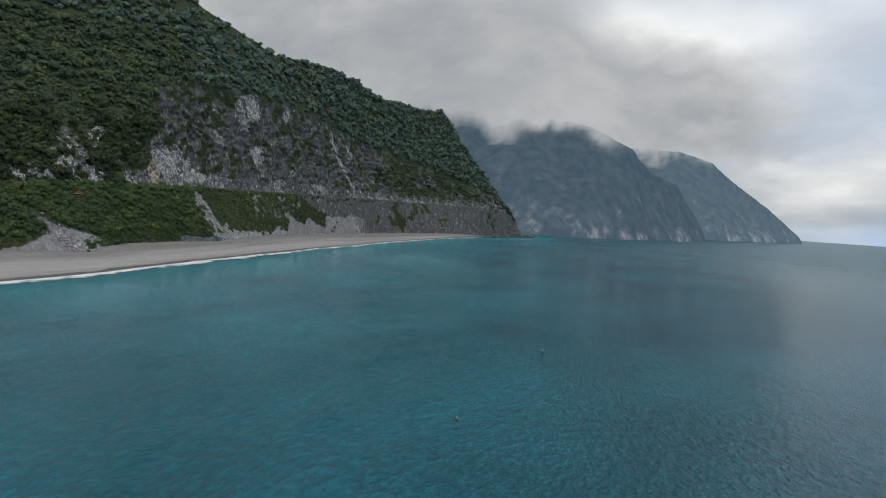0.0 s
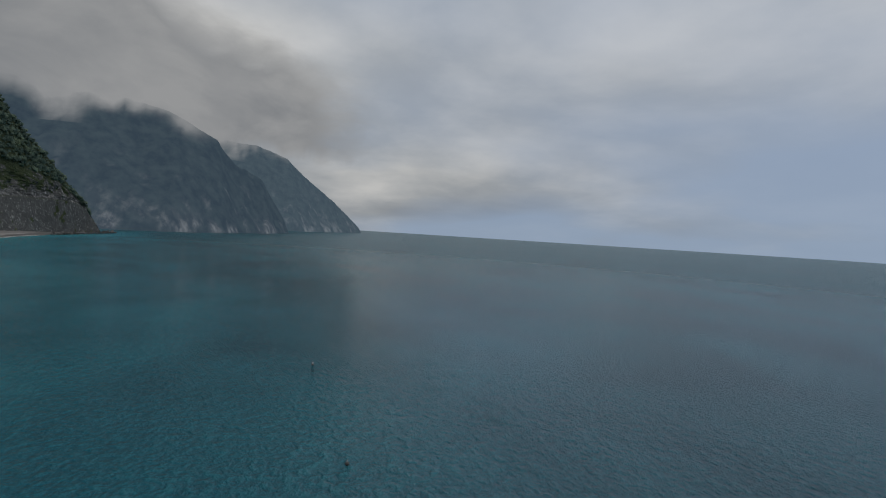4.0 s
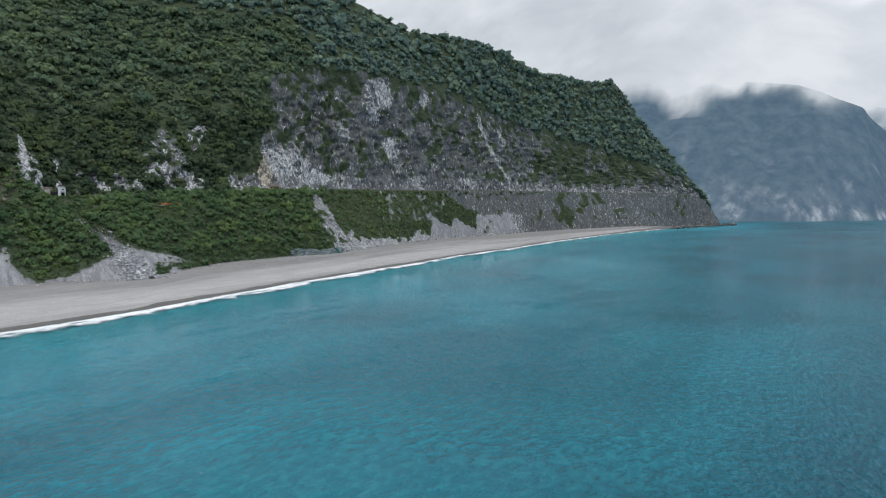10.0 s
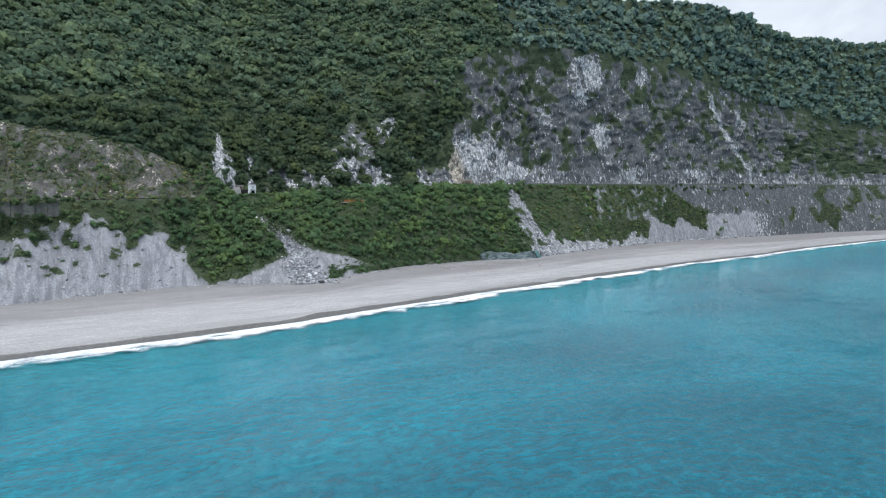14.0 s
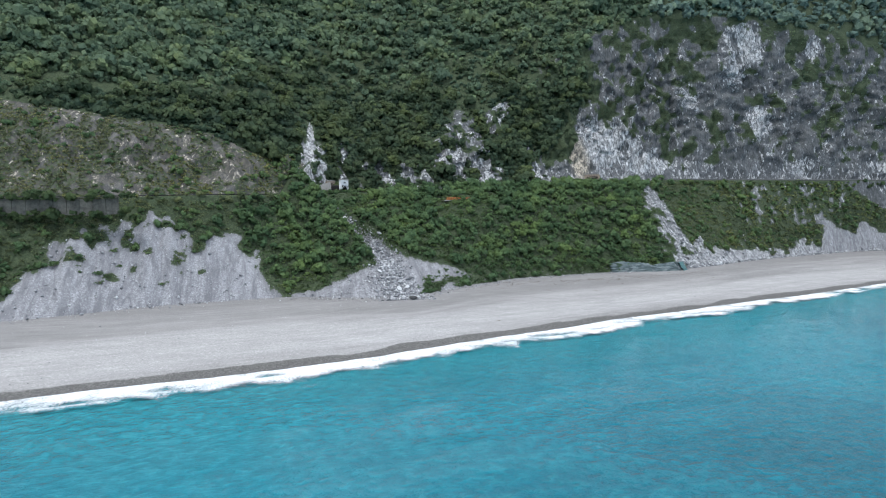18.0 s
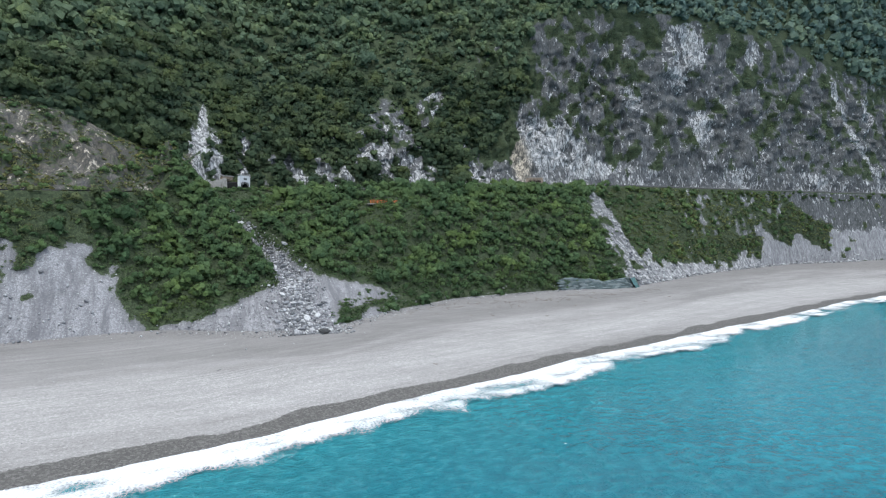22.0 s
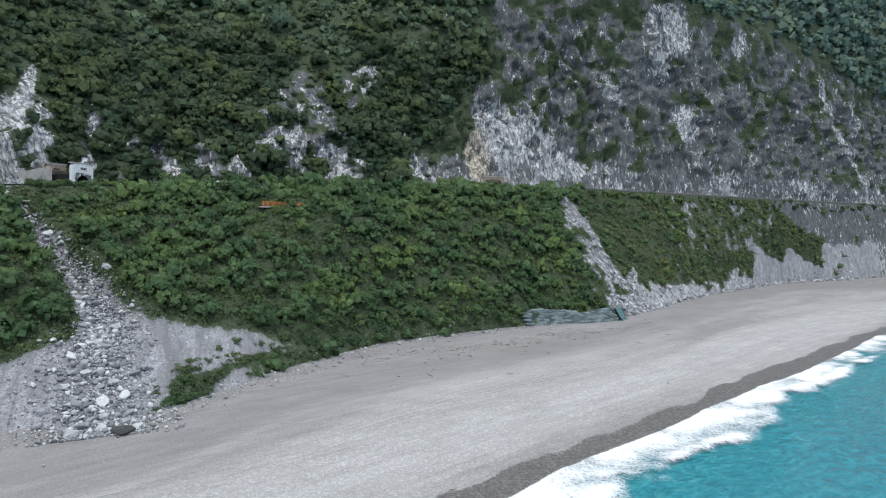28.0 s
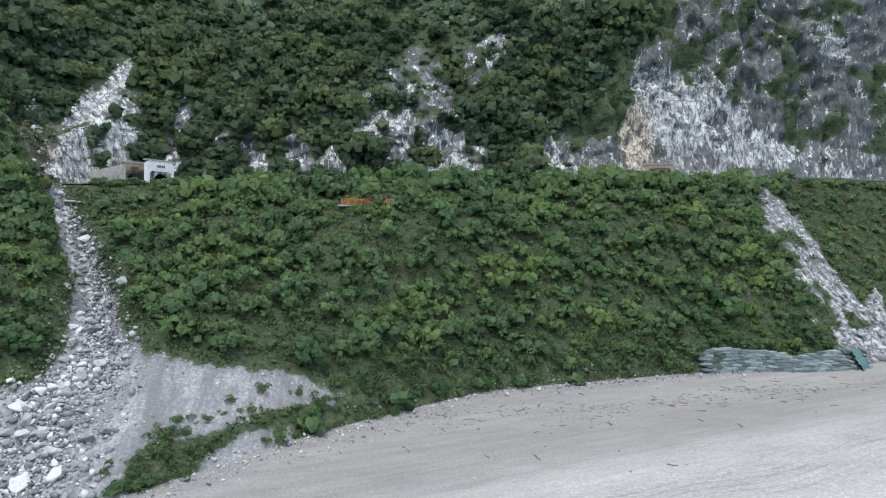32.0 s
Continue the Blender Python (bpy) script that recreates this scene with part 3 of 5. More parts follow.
def covers(x, y, z, seg, cut):
    """Vegetation cover, scree and paleness, each 0 to 1."""
    u, v, w = x / S, y / S, z / S
    n = fbm(x * 0.045, y * 0.045, z * 0.045, 5, 41, 0.6)
    n2 = fbm(x * 0.13, y * 0.13, z * 0.10, 4, 47, 0.6)
    n3 = fbm(x * 0.32, y * 0.32, z * 0.26, 3, 53)
    n4 = fbm(x * 0.55 + y * 0.1, y * 0.12, z * 0.12, 3, 57, 0.6)
    veg = np.ones_like(x)
    scree = np.zeros_like(x)
    bench = (seg >= 3) & (seg < 4)
    cliff = (seg >= 5) & (seg < 6)
    step = lambda a, lo, hi: np.clip((a - lo) / (hi - lo), 0, 1)
    # western scree below the road
    t = seg - 3
    fingers = fbm(x * 0.11 + y * 0.02, 0.2, 0.6, 3, 59, 0.6)
    bare_w = bench & (u < 28) & (t < np.interp(u, [-300, -60, -34, -29, -23, -15, -7, 4, 11, 15, 19, 24.5, 27], [0.4, 0.35, 0.22, 0.30, 0.52, 0.80, 0.78, 0.72, 0.72, 0.60, 0.40, 0.08, 0.0]) + (n2 - 0.5) * 0.5 + (fingers - 0.5) * 0.6 + (n4 - 0.5) * 0.45) & ~((n3 > 0.60) & (n2 > 0.52) & (t > 0.25))
    # fan right of the chute, thinning to the east
    rim = np.interp(u, [26, 28, 33.5, 41.8, 48.5, 54.5, 63.5, 72, 80.8, 85], [4.5, 5.2, 5.8, 9.5, 11.5, 15.5, 12.9, 10, 7, 4.5])
    strip = (u > 61) & (u < 85) & (w < np.interp(u, [61, 66, 72, 85], [7.2, 8.6, 7.4, 6.4])) & (n3 * 0.6 + n2 * 0.4 > 0.47)
    bare_f = bench & (u > 26) & (u < 85) & (w < rim + (n2 - 0.5) * 3.5) & ~strip
    chute = bench & (cut + (n2 - 0.5) * 0.7 > 0.30)
    # foot of the slope to the east: a rock chute, pale scree tongues, then the bare sea cliff
    uu = u + 7 * (n2 - 0.5) + 5 * (n4 - 0.5)
    # each scree cone rises steeply on its west side and runs out to the east between green ribs
    tongue = np.interp(uu, [172, 178, 198, 205, 212, 216, 222, 240, 256, 262, 268, 270, 272, 296.5, 298, 324, 327, 345, 362, 400, 480, 640], [0.30, 0.26, 0.12, 0.10, 0.25, 0.16, 0.06, 0.06, 0.25, 0.14, 0.10, 0.18, 0.42, 0.22, 0.40, 0.10, 0.44, 0.46, 0.46, 0.5, 0.95, 1.1]) + (n3 - 0.5) * np.interp(u, [180, 265, 280], [0.30, 0.24, 0.10])
    dark_cliff = bench & (t > np.interp(uu, [284, 295, 321, 338, 361], [1.1, 0.88, 0.50, 0.45, 0.42]) + (n3 - 0.5) * 0.15)
    run = np.abs(u - np.interp(t, [0, 0.3, 1], [172, 168, 166.5]) + 10 * (n2 - 0.5) + 7 * (n3 - 0.5) + 7 * (n4 - 0.5)) < np.interp(t, [0, 0.12, 0.35, 1], [11, 7.5, 5.5, 3.6]) * (0.1 + 1.8 * n3)
    bare_e = bench & (((u > 178) & (t < tongue)) | run)
    bare_e = bare_e & ~((n2 > 0.56) & (u < 266) & (t > 0.12))
    # thin, broken cover half way up
    worn = bench & (u > 215) & (u < 295) & (t > 0.34) & (n3 * 0.5 + n4 * 0.5 > np.interp(u, [215, 235, 280, 295], [0.60, 0.525, 0.525, 0.58])) & (n2 > 0.40)
    bare_e = bare_e | worn | dark_cliff
    bare_e = bare_e & ~((u > 330) & (n * 0.5 + n2 * 0.5 > np.interp(u, [330, 420, 500, 560, 640], [0.60, 0.60, 0.53, 0.60, 0.62])))
    bare = bare_w | bare_f | chute | bare_e
    scree = np.where(bare_w | bare_f | chute | (bare_e & (u < 372) & ~dark_cliff), np.where(run, 0.2, np.where(bare_e, np.where(u > 268, 0.75, 0.35), 1.0)), 0.0)
    veg = np.where(bare, 0.0, veg)
    # spur over the road in the west: thin grass on broken ground
    spur = cliff & (u < 33)
    rill_w = np.abs(fbm((x + 0.6 * y) * 0.13, y * 0.05, 0.4, 4, 63, 0.6) - 0.5) + 0.06 * (n3 - 0.42)
    crumb = step(n * 0.25 + n2 * 0.4 + n3 * 0.35 + 0.2 * (fingers - 0.5), 0.565, 0.60) * step(u, -75, -40) * step(u, 26, 16)
    veg = np.where(spur, np.minimum(0.52 * step(rill_w, 0.003, 0.018), 1 - crumb), veg)
    scree = np.where(spur & (rill_w < 0.012), 0.3, scree)
    # the great face
    lift = w - edge_z(x) / S
    # the wood leans out over the face higher up
    face = np.interp(u - np.interp(lift, [8, 28, 60, 90], [0, 18, 24, 14]) * np.interp(u, [118, 130, 190, 215], [0, 1, 1, 0]), [33, 60, 110, 124, 138, 300, 420, 480, 620, 680, 776], [0.33, 0.35, 0.37, 0.46, 0.60, 0.61, 0.60, 0.53, 0.53, 0.60, 0.68])
    low = np.interp(lift, [0, 4, 10, 40, 60, 90], [0.20, 0.12, 0.02, 0.01, 0.0, -0.06])
    low = np.where(u < 122, np.interp(lift, [0, 6, 14, 30], [0.10, 0.08, 0.0, -0.14]), low)
    clean = np.zeros_like(x)
    for bu, bw, ru, rw in FACES:
        clean = np.maximum(clean, np.clip(1.25 - ((u - bu + 14 * (n - 0.5) + 8 * (n3 - 0.5)) / ru) ** 2 - ((w - bw + 20 * (n2 - 0.5)) / rw) ** 2, 0, 1))
    cliffy = (seg >= 5) & (seg < 6.6)
    # bare flecks drawn out down the face
    fleck = fbm(x * 0.20 + y * 0.05, y * 0.07, z * 0.045, 4, 67, 0.6)
    clean = clean * cliffy * np.where(u < 130, step(fleck * 0.6 + n3 * 0.4, 0.46, 0.54), step(n2 * 0.5 + fleck * 0.5, 0.34, 0.44))
    lv = np.where(u < 124, n * 0.4 + n2 * 0.45 + n3 * 0.15, n * 0.22 + n2 * 0.40 + n3 * 0.38)
    veg = np.where(cliff & ~spur, 1 - step(face + low + clean * 0.3 - lv, 0.05, 0.13), veg)
    thin = cliff & (u > 33) & (u < 130) & (lift < np.interp(u, [33, 60, 100, 130], [16, 18, 32, 45])) & (fleck * 0.7 + n3 * 0.3 > np.interp(lift, [0, 12, 40], [0.585, 0.605, 0.615]))
    veg = np.where(thin, 0, veg)
    over = (seg >= 6) & (seg < 6.25) & (u > 130)
    veg = np.where(over, step(lv + (seg - 6) * 2, 0.42, 0.48), veg)
    pale = np.clip(0.22 * step(n2, 0.50, 0.64) + 0.28 * step(n, 0.50, 0.60) * step(n2, 0.46, 0.54) * (u > 124) + clean * np.where(u < 125, 0.34, 0.9) + 1.7 * np.clip(low, 0, 1) * (u > 30), 0, 1) * np.where(cliff, 1, 0.5)
    veg = np.where(cliffy & (clean > 0.35) & (u < 135), 0, veg)
    # washed-out runnels
    gx = (np.abs(u - np.interp(w, [34, 45, 62], [37.5, 36, 35]) + 10 * (n2 - 0.5)) < np.interp(w, [34, 45, 62], [3.4, 3.2, 2.0])) & (w < 61) & (n3 + 0.5 * fleck > 0.66)
    rx = (np.abs(u - np.interp(w, [50, 70, 100], [386, 368, 352])) < 2.2 * (0.5 + n2)) & (w < 100)
    for line in (gx, rx):
        veg = np.where(cliffy & line, 0, veg)
        pale = np.where(cliffy & line, 1.0, pale)
    # pale scree tongues fade into the dark sea cliff further east
    pale = np.where(bare_e, np.clip(1.0 - np.clip(u - 360, 0, 40) / 40, 0.08, 1) * np.where(run, 0.5, 0.95), pale)
    pale = np.where(worn & (t > tongue), 0.3, np.where(dark_cliff, 0.06, pale))
    pale = np.where(bench & (u > 420), 0.10 + 0.5 * (n2 - 0.5), pale)
    warm = np.where(cliff, np.clip(1.3 - ((u - 141) / 5.0) ** 2 - ((w - 46) / 12.0) ** 2, 0, 1), 0)
    warm = np.where(spur, 0.9, warm)
    pale = np.where(spur & (u > 14), pale * 0.3, pale)
    pale = np.where(thin, 0.75, pale)
    return veg, scree, pale, warm


# clean faces on the cliff: along, up, half width, half height
FACES = [(241, 106, 12, 9), (231, 92, 8, 9), (248, 68, 6, 9), (158, 54, 17, 11), (141, 47, 4, 11), (176, 45, 17, 6), (288, 108, 5, 6), (207, 76, 9, 4), (95, 42, 14, 7), (98, 57, 9, 7), (61, 41, 6, 5), (48, 48, 4, 6), (383, 86, 8, 8), (66, 42, 4, 4), (104, 62, 4, 5), (270, 46, 9, 4), (330, 46, 14, 3)]
xs = np.concatenate([np.arange(-300, -90, 6.0), np.arange(-90, -55, 1.0), np.arange(-55, 200, 0.75), np.arange(200, 420, 1.7), np.arange(420, 777, 2.6)]) * S
X, Y, Z, SEG, CUT = shape_land(xs)
VEG, SCREE, PALE, WARM = covers(X, Y, Z, SEG, CUT)
first = sum(SEGMENTS[:3])


def softened(a, rounds=2):
    """Rounds off the stair-steps of a mask."""
    for _ in range(rounds):
        p = np.pad(a, 1, mode="edge")
        a = (p[1:-1, 1:-1] * 2 + p[:-2, 1:-1] + p[2:, 1:-1] + p[1:-1, :-2] + p[1:-1, 2:]) / 6
    return a



V = np.stack([X, Y, Z], -1)


def build_land():
    rows = slice(0, first + 1)
    me = fast_mesh("beach", V[:, rows].reshape(-1, 3), grid_faces(len(xs), first + 1), True)
    wet = np.clip(1 - (Y[:, rows] - shore(xs)[:, None] - 4.6 + (fbm(X[:, rows] * 0.08, 0.1, 0.4, 3, 91) - 0.5) * 4.5) / 1.5, 0, 1)
    attribute(me, "wet", wet)
    attribute(me, "off", Y[:, rows] - shore(xs)[:, None])
    across = ((Y[:, rows] - shore(xs)[:, None]) / np.maximum(toe(xs) - shore(xs), 4)[:, None])
    band = fbm(across * 7 + (fbm(X[:, rows] * 0.02, 0.3, 0.1, 3, 95) - 0.5) * 2, X[:, rows] * 0.006, 0.2, 4, 97, 0.6)
    attribute(me, "band", np.clip(band * 1.2 - 0.1 + np.interp(across, [0, 0.2, 0.48, 0.56, 0.8, 1], [0.08, 0.30, 0.26, -0.14, -0.36, -0.36]), 0, 1))
    attribute(me, "berm", np.interp(across + (fbm(X[:, rows] * 0.03, Y[:, rows] * 0.03, 0.6, 3, 99) - 0.5) * 0.2, [0.5, 0.62], [0.24, 0.05]))
    put("beach", me, SAND, "grey shingle beach with a dark wet edge", "beach", kind="structure")
    me = fast_mesh("mountainside", V[:, first:].reshape(-1, 3), grid_faces(len(xs), V.shape[1] - first), False)
    attribute(me, "cover", softened(VEG[:, first:], 1))
    attribute(me, "scree", softened(SCREE[:, first:]))
    attribute(me, "pale", softened(PALE[:, first:], 1))
    attribute(me, "warm", WARM[:, first:])
    put("mountainside", me, HILL, "steep limestone cliff and wooded slope above the beach", "cliff", kind="structure")


build_land()


def build_sea():
    gx = np.concatenate([-np.geomspace(4800, 265, 22), np.arange(-260, 420, 5.0), np.geomspace(425, 4850, 60)])
    gy = np.concatenate([-np.geomspace(4800, 345, 24), np.arange(-340, 175, 4.5), np.geomspace(180, 1500, 20)])
    x, y = np.meshgrid(gx, gy, indexing="ij")
    fade = np.clip((480 - np.abs(x - 80)) / 200, 0, 1) * np.clip((400 - np.abs(y)) / 120, 0, 1)
    off = shore(x) - y + np.clip(x - 900, 0, 4000) * 0.6
    calm = np.clip(off / 20, 0.25, 1)
    z = fade * calm * ((fbm(x * 0.07 + y * 0.02, y * 0.10, 0.3, 4, 101) - 0.5) * 0.10 + (fbm(x * 0.12, y * 0.24, 0.8, 2, 104) - 0.5) * 0.10)
    me = fast_mesh("sea", np.stack([x, y, z], -1).reshape(-1, 3), grid_faces(len(gx), len(gy)), True)
    deep = np.clip((off - 125 + np.clip(x - 150, 0, 500) * 0.2) / 160, 0, 1)
    attribute(me, "open", np.clip((np.hypot(x - 60, y + 40) - 260) / 700, 0, 1) ** 0.7)
    attribute(me, "deep", np.clip(deep + (fbm(x * 0.008, y * 0.008, 0.5, 3, 111) - 0.5) * 0.5 * (deep > 0.02), 0, 1))
    attribute(me, "shallow", np.clip(1 - off / 60, 0, 1) ** 1.5)
    put("sea", me, SEA, "turquoise sea darkening away from the shore", "sea", kind="structure")


build_sea()


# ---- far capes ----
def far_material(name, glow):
    """Wooded rock seen through miles of sea air; the haze is painted as emission."""
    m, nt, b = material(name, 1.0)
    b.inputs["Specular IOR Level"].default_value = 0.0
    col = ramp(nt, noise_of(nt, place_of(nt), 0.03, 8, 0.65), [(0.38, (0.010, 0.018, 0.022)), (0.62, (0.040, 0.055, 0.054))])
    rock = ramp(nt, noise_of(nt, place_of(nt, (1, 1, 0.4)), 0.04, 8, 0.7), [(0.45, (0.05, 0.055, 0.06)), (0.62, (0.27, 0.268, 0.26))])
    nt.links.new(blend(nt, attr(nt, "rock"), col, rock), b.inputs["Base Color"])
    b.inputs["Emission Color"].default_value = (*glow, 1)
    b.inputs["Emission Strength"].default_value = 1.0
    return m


def cape(name, spine, seed, label, glow):
    """A mountain falling to the sea along a spine of (x, y, height), in plan units."""
    n, k = 170, 110
    t, kt = np.linspace(0, 1, n), np.linspace(0, 1, len(spine))
    sx, sy, hz = (np.interp(t, kt, [p[i] for p in spine]) * S for i in range(3))
    hz = hz + (fbm(t * 16, 0.3, 0.6, 4, seed + 2) - 0.5) * 26 * np.clip(hz / 150, 0, 1)
    a = np.linspace(-1, 1, k)
    x = sx[:, None] + a * (0.95 * hz[:, None] + 30)
    y = sy[:, None] + a * 0.25 * hz[:, None]
    fall = (1 - np.abs(a)) ** 0.85
    spur = np.abs(fbm(x * 0.004, y * 0.012, 0.2, 5, seed) - 0.5) * 2
    z = hz[:, None] * fall - spur * 190 * (fall * (1 - fall)) * 1.6 + (fbm(x * 0.02, y * 0.02, 0.7, 4, seed + 5) - 0.5) * 24 * (fall * (1 - fall)) ** 0.5 - 2
    me = fast_mesh(name, np.stack([x, y, z], -1).reshape(-1, 3), grid_faces(n, k), True)
    r = np.clip((fbm(x * 0.012, y * 0.02, z * 0.006, 4, seed + 9) - 0.46) * 8, 0, 1)
    drip = fbm(x * 0.03, y * 0.03, z * 0.004, 4, seed + 21)
    attribute(me, "rock", np.clip(r * np.clip((62 - z) / 50, 0, 1) + np.clip((drip - 0.62) * 7, 0, 0.35) * np.clip((230 - z) / 120, 0, 1), 0, 1))
    put(name, me, far_material(name, glow), label, "mountain", kind="structure")


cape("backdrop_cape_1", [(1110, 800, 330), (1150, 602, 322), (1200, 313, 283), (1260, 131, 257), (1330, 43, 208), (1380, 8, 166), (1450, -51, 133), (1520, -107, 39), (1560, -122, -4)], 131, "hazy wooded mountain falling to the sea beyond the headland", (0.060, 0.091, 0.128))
cape("backdrop_cape_2", [(2000, 600, 350), (2100, 181, 313), (2110, 26, 304), (2130, -85, 266), (2200, -178, 189), (2300, -274, 119), (2400, -386, 24), (2430, -405, -6)], 151, "far cape under low cloud, paled by a blue haze glow", (0.090, 0.133, 0.176))


def cloud_material():
    m = bpy.data.materials.new("cloud_vapour")
    m.use_nodes = True
    nt = m.node_tree
    nt.nodes.clear()
    out = nt.nodes.new("ShaderNodeOutputMaterial")
    mix = nt.nodes.new("ShaderNodeMixShader")
    clear = nt.nodes.new("ShaderNodeBsdfTransparent")
    # daylight on the cloud is put in as emission, greyer and whiter by noise
    white = nt.nodes.new("ShaderNodeEmission")
    puff = noise_of(nt, place_of(nt, (1, 1, 2)), 0.0035, 6, 0.55, 0.3)
    nt.links.new(ramp(nt, puff, [(0.32, (0.44, 0.46, 0.485)), (0.66, (0.61, 0.62, 0.628))]), white.inputs[0])
    # wisps eat into the thin parts
    f = nt.nodes.new("ShaderNodeMath")
    f.operation = "MULTIPLY_ADD"
    f.inputs[1].default_value, f.inputs[2].default_value = 1.5, -0.5
    wisp = nt.nodes.new("ShaderNodeMath")
    wisp.operation = "ADD"
    nt.links.new(attr(nt, "thick"), wisp.inputs[0])
    nt.links.new(ramp(nt, puff, [(0.3, (0, 0, 0)), (0.7, (0.5, 0.5, 0.5))]), wisp.inputs[1])
    nt.links.new(wisp.outputs[0], f.inputs[0])
    clear_edge = node(nt, "ShaderNodeMapRange")
    nt.links.new(attr(nt, "thick"), clear_edge.inputs[0])
    clear_edge.inputs[2].default_value = 0.25
    veil = nt.nodes.new("ShaderNodeMath")
    veil.operation, veil.use_clamp = "MULTIPLY", True
    f.use_clamp = True
    nt.links.new(f.outputs[0], veil.inputs[0])
    nt.links.new(clear_edge.outputs[0], veil.inputs[1])
    nt.links.new(veil.outputs[0], mix.inputs[0])
    nt.links.new(clear.outputs[0], mix.inputs[1])
    nt.links.new(white.outputs[0], mix.inputs[2])
    nt.links.new(mix.outputs[0], out.inputs[0])
    return m


def cloud_bank(name, line, seed, label):
    """A curtain of low stratus before a mountain top, thin at its lower hem, ends and top; line of (x, y, hem, top) in plan units."""
    n, k = 90, 40
    t, kt = np.linspace(0, 1, n), np.linspace(0, 1, len(line))
    x, y, lo, hi = (np.interp(t, kt, [p[i] for p in line])[:, None] for i in range(4))
    v = np.linspace(0, 1, k)
    x = x + 40 * v + (fbm(t[:, None] * 9, v * 3, 0.4, 3, seed) - 0.5) * 60
    z = lo + (hi - lo) * v
    ragged = (fbm(t[:, None] * 11, v * 2.5, 0.3, 5, seed + 3, 0.6) - 0.5) * 0.5
    thick = np.clip((v + ragged * 0.5) / 0.18, 0, 1) * np.clip((1 - v) / 0.62, 0, 1) * (np.clip(t / 0.1, 0, 1) * np.clip((1 - t) / 0.45, 0, 1))[:, None]
    thick = thick * thick * (3 - 2 * thick)
    me = fast_mesh(name, np.stack([x, y + 0 * z, z], -1).reshape(-1, 3) * S, grid_faces(n, k), True)
    attribute(me, "thick", thick)
    ob = put(name, me, CLOUD, label, "cloud", kind="structure")
    ob.visible_shadow = False


CLOUD = cloud_material()
cloud_bank("backdrop_cloud_1", [(880, 1700, 150, 760), (930, 420, 168, 660), (980, 200, 172, 620), (1080, 30, 165, 560), (1200, -190, 165, 500)], 231, "low grey cloud hiding the mountain top")
cloud_bank("backdrop_cloud_2", [(1850, 520, 200, 760), (1860, 100, 215, 740), (1880, -150, 205, 680), (1900, -480, 205, 600)], 251, "low grey cloud over the far cape")


# ---- vegetation ----
def clump_leaves(count, leaf, flat=0.75, low=0.15):
    """Leaves of a unit clump: centres, normals and sizes."""
    v = rng.normal(size=(count, 3))
    v /= np.linalg.norm(v, axis=1)[:, None]
    v[:, 2] = np.where(v[:, 2] < -low, -v[:, 2], v[:, 2])
    r = rng.uniform(0.80, 1.08, count)[:, None]
    return v * r * (1, 1, flat), v + rng.normal(scale=0.38, size=(count, 3)), rng.uniform(0.7, 1.35, count) * leaf


def leaf_quads(centres, normals, sizes):
    """Folded leaf sprays as four-cornered faces."""
    n = normals / np.linalg.norm(normals, axis=1)[:, None]
    t = np.cross(n, rng.normal(size=n.shape))
    t /= np.linalg.norm(t, axis=1)[:, None]
    b = np.cross(n, t)
    h = sizes[:, None] * 0.5
    asp = rng.uniform(0.4, 0.85, len(n))[:, None]
    quad = np.stack([centres - t * h, centres - b * h * asp - n * h * 0.3, centres + t * h, centres + b * h * asp - n * h * 0.25], 1)
    return quad


def scatter(mask, spacing, seed):
    """Points on the slope where mask is set, about one to each spacing squared."""
    r = np.random.default_rng(seed)
    P = V
    a = np.linalg.norm(np.cross(P[1:, :-1] - P[:-1, :-1], P[:-1, 1:] - P[:-1, :-1]), axis=-1)
    m = mask[:-1, :-1] & mask[1:, 1:]
    want = a * m / spacing**2
    i, j = np.nonzero(r.random(want.shape) < want)
    extra = np.floor(want).astype(int)
    ii, jj = np.nonzero(extra > 0)
    rep = extra[ii, jj]
    i, j = np.concatenate([i, np.repeat(ii, rep)]), np.concatenate([j, np.repeat(jj, rep)])
    fu, fv = r.random(len(i))[:, None], r.random(len(i))[:, None]
    return P[i, j] * (1 - fu) * (1 - fv) + P[i + 1, j] * fu * (1 - fv) + P[i, j + 1] * (1 - fu) * fv + P[i + 1, j + 1] * fu * fv


LUMP_V = np.array([(x, y, z) for x in (-1, 1) for y in (-1, 1) for z in (-1, 1)]) / 3**0.5
LUMP_F = np.array([(0, 1, 3, 2), (4, 6, 7, 5), (0, 4, 5, 1), (2, 3, 7, 6), (0, 2, 6, 4), (1, 5, 7, 3)])


def turns(count):
    """Random rotations, as matrices."""
    q = rng.normal(size=(count, 4))
    w, x, y, z = (q / np.linalg.norm(q, axis=1)[:, None]).T
    return np.stack([1 - 2 * (y * y + z * z), 2 * (x * y - z * w), 2 * (x * z + y * w), 2 * (x * y + z * w), 1 - 2 * (x * x + z * z), 2 * (y * z - x * w), 2 * (x * z - y * w), 2 * (y * z + x * w), 1 - 2 * (x * x + y * y)], -1).reshape(-1, 3, 3)


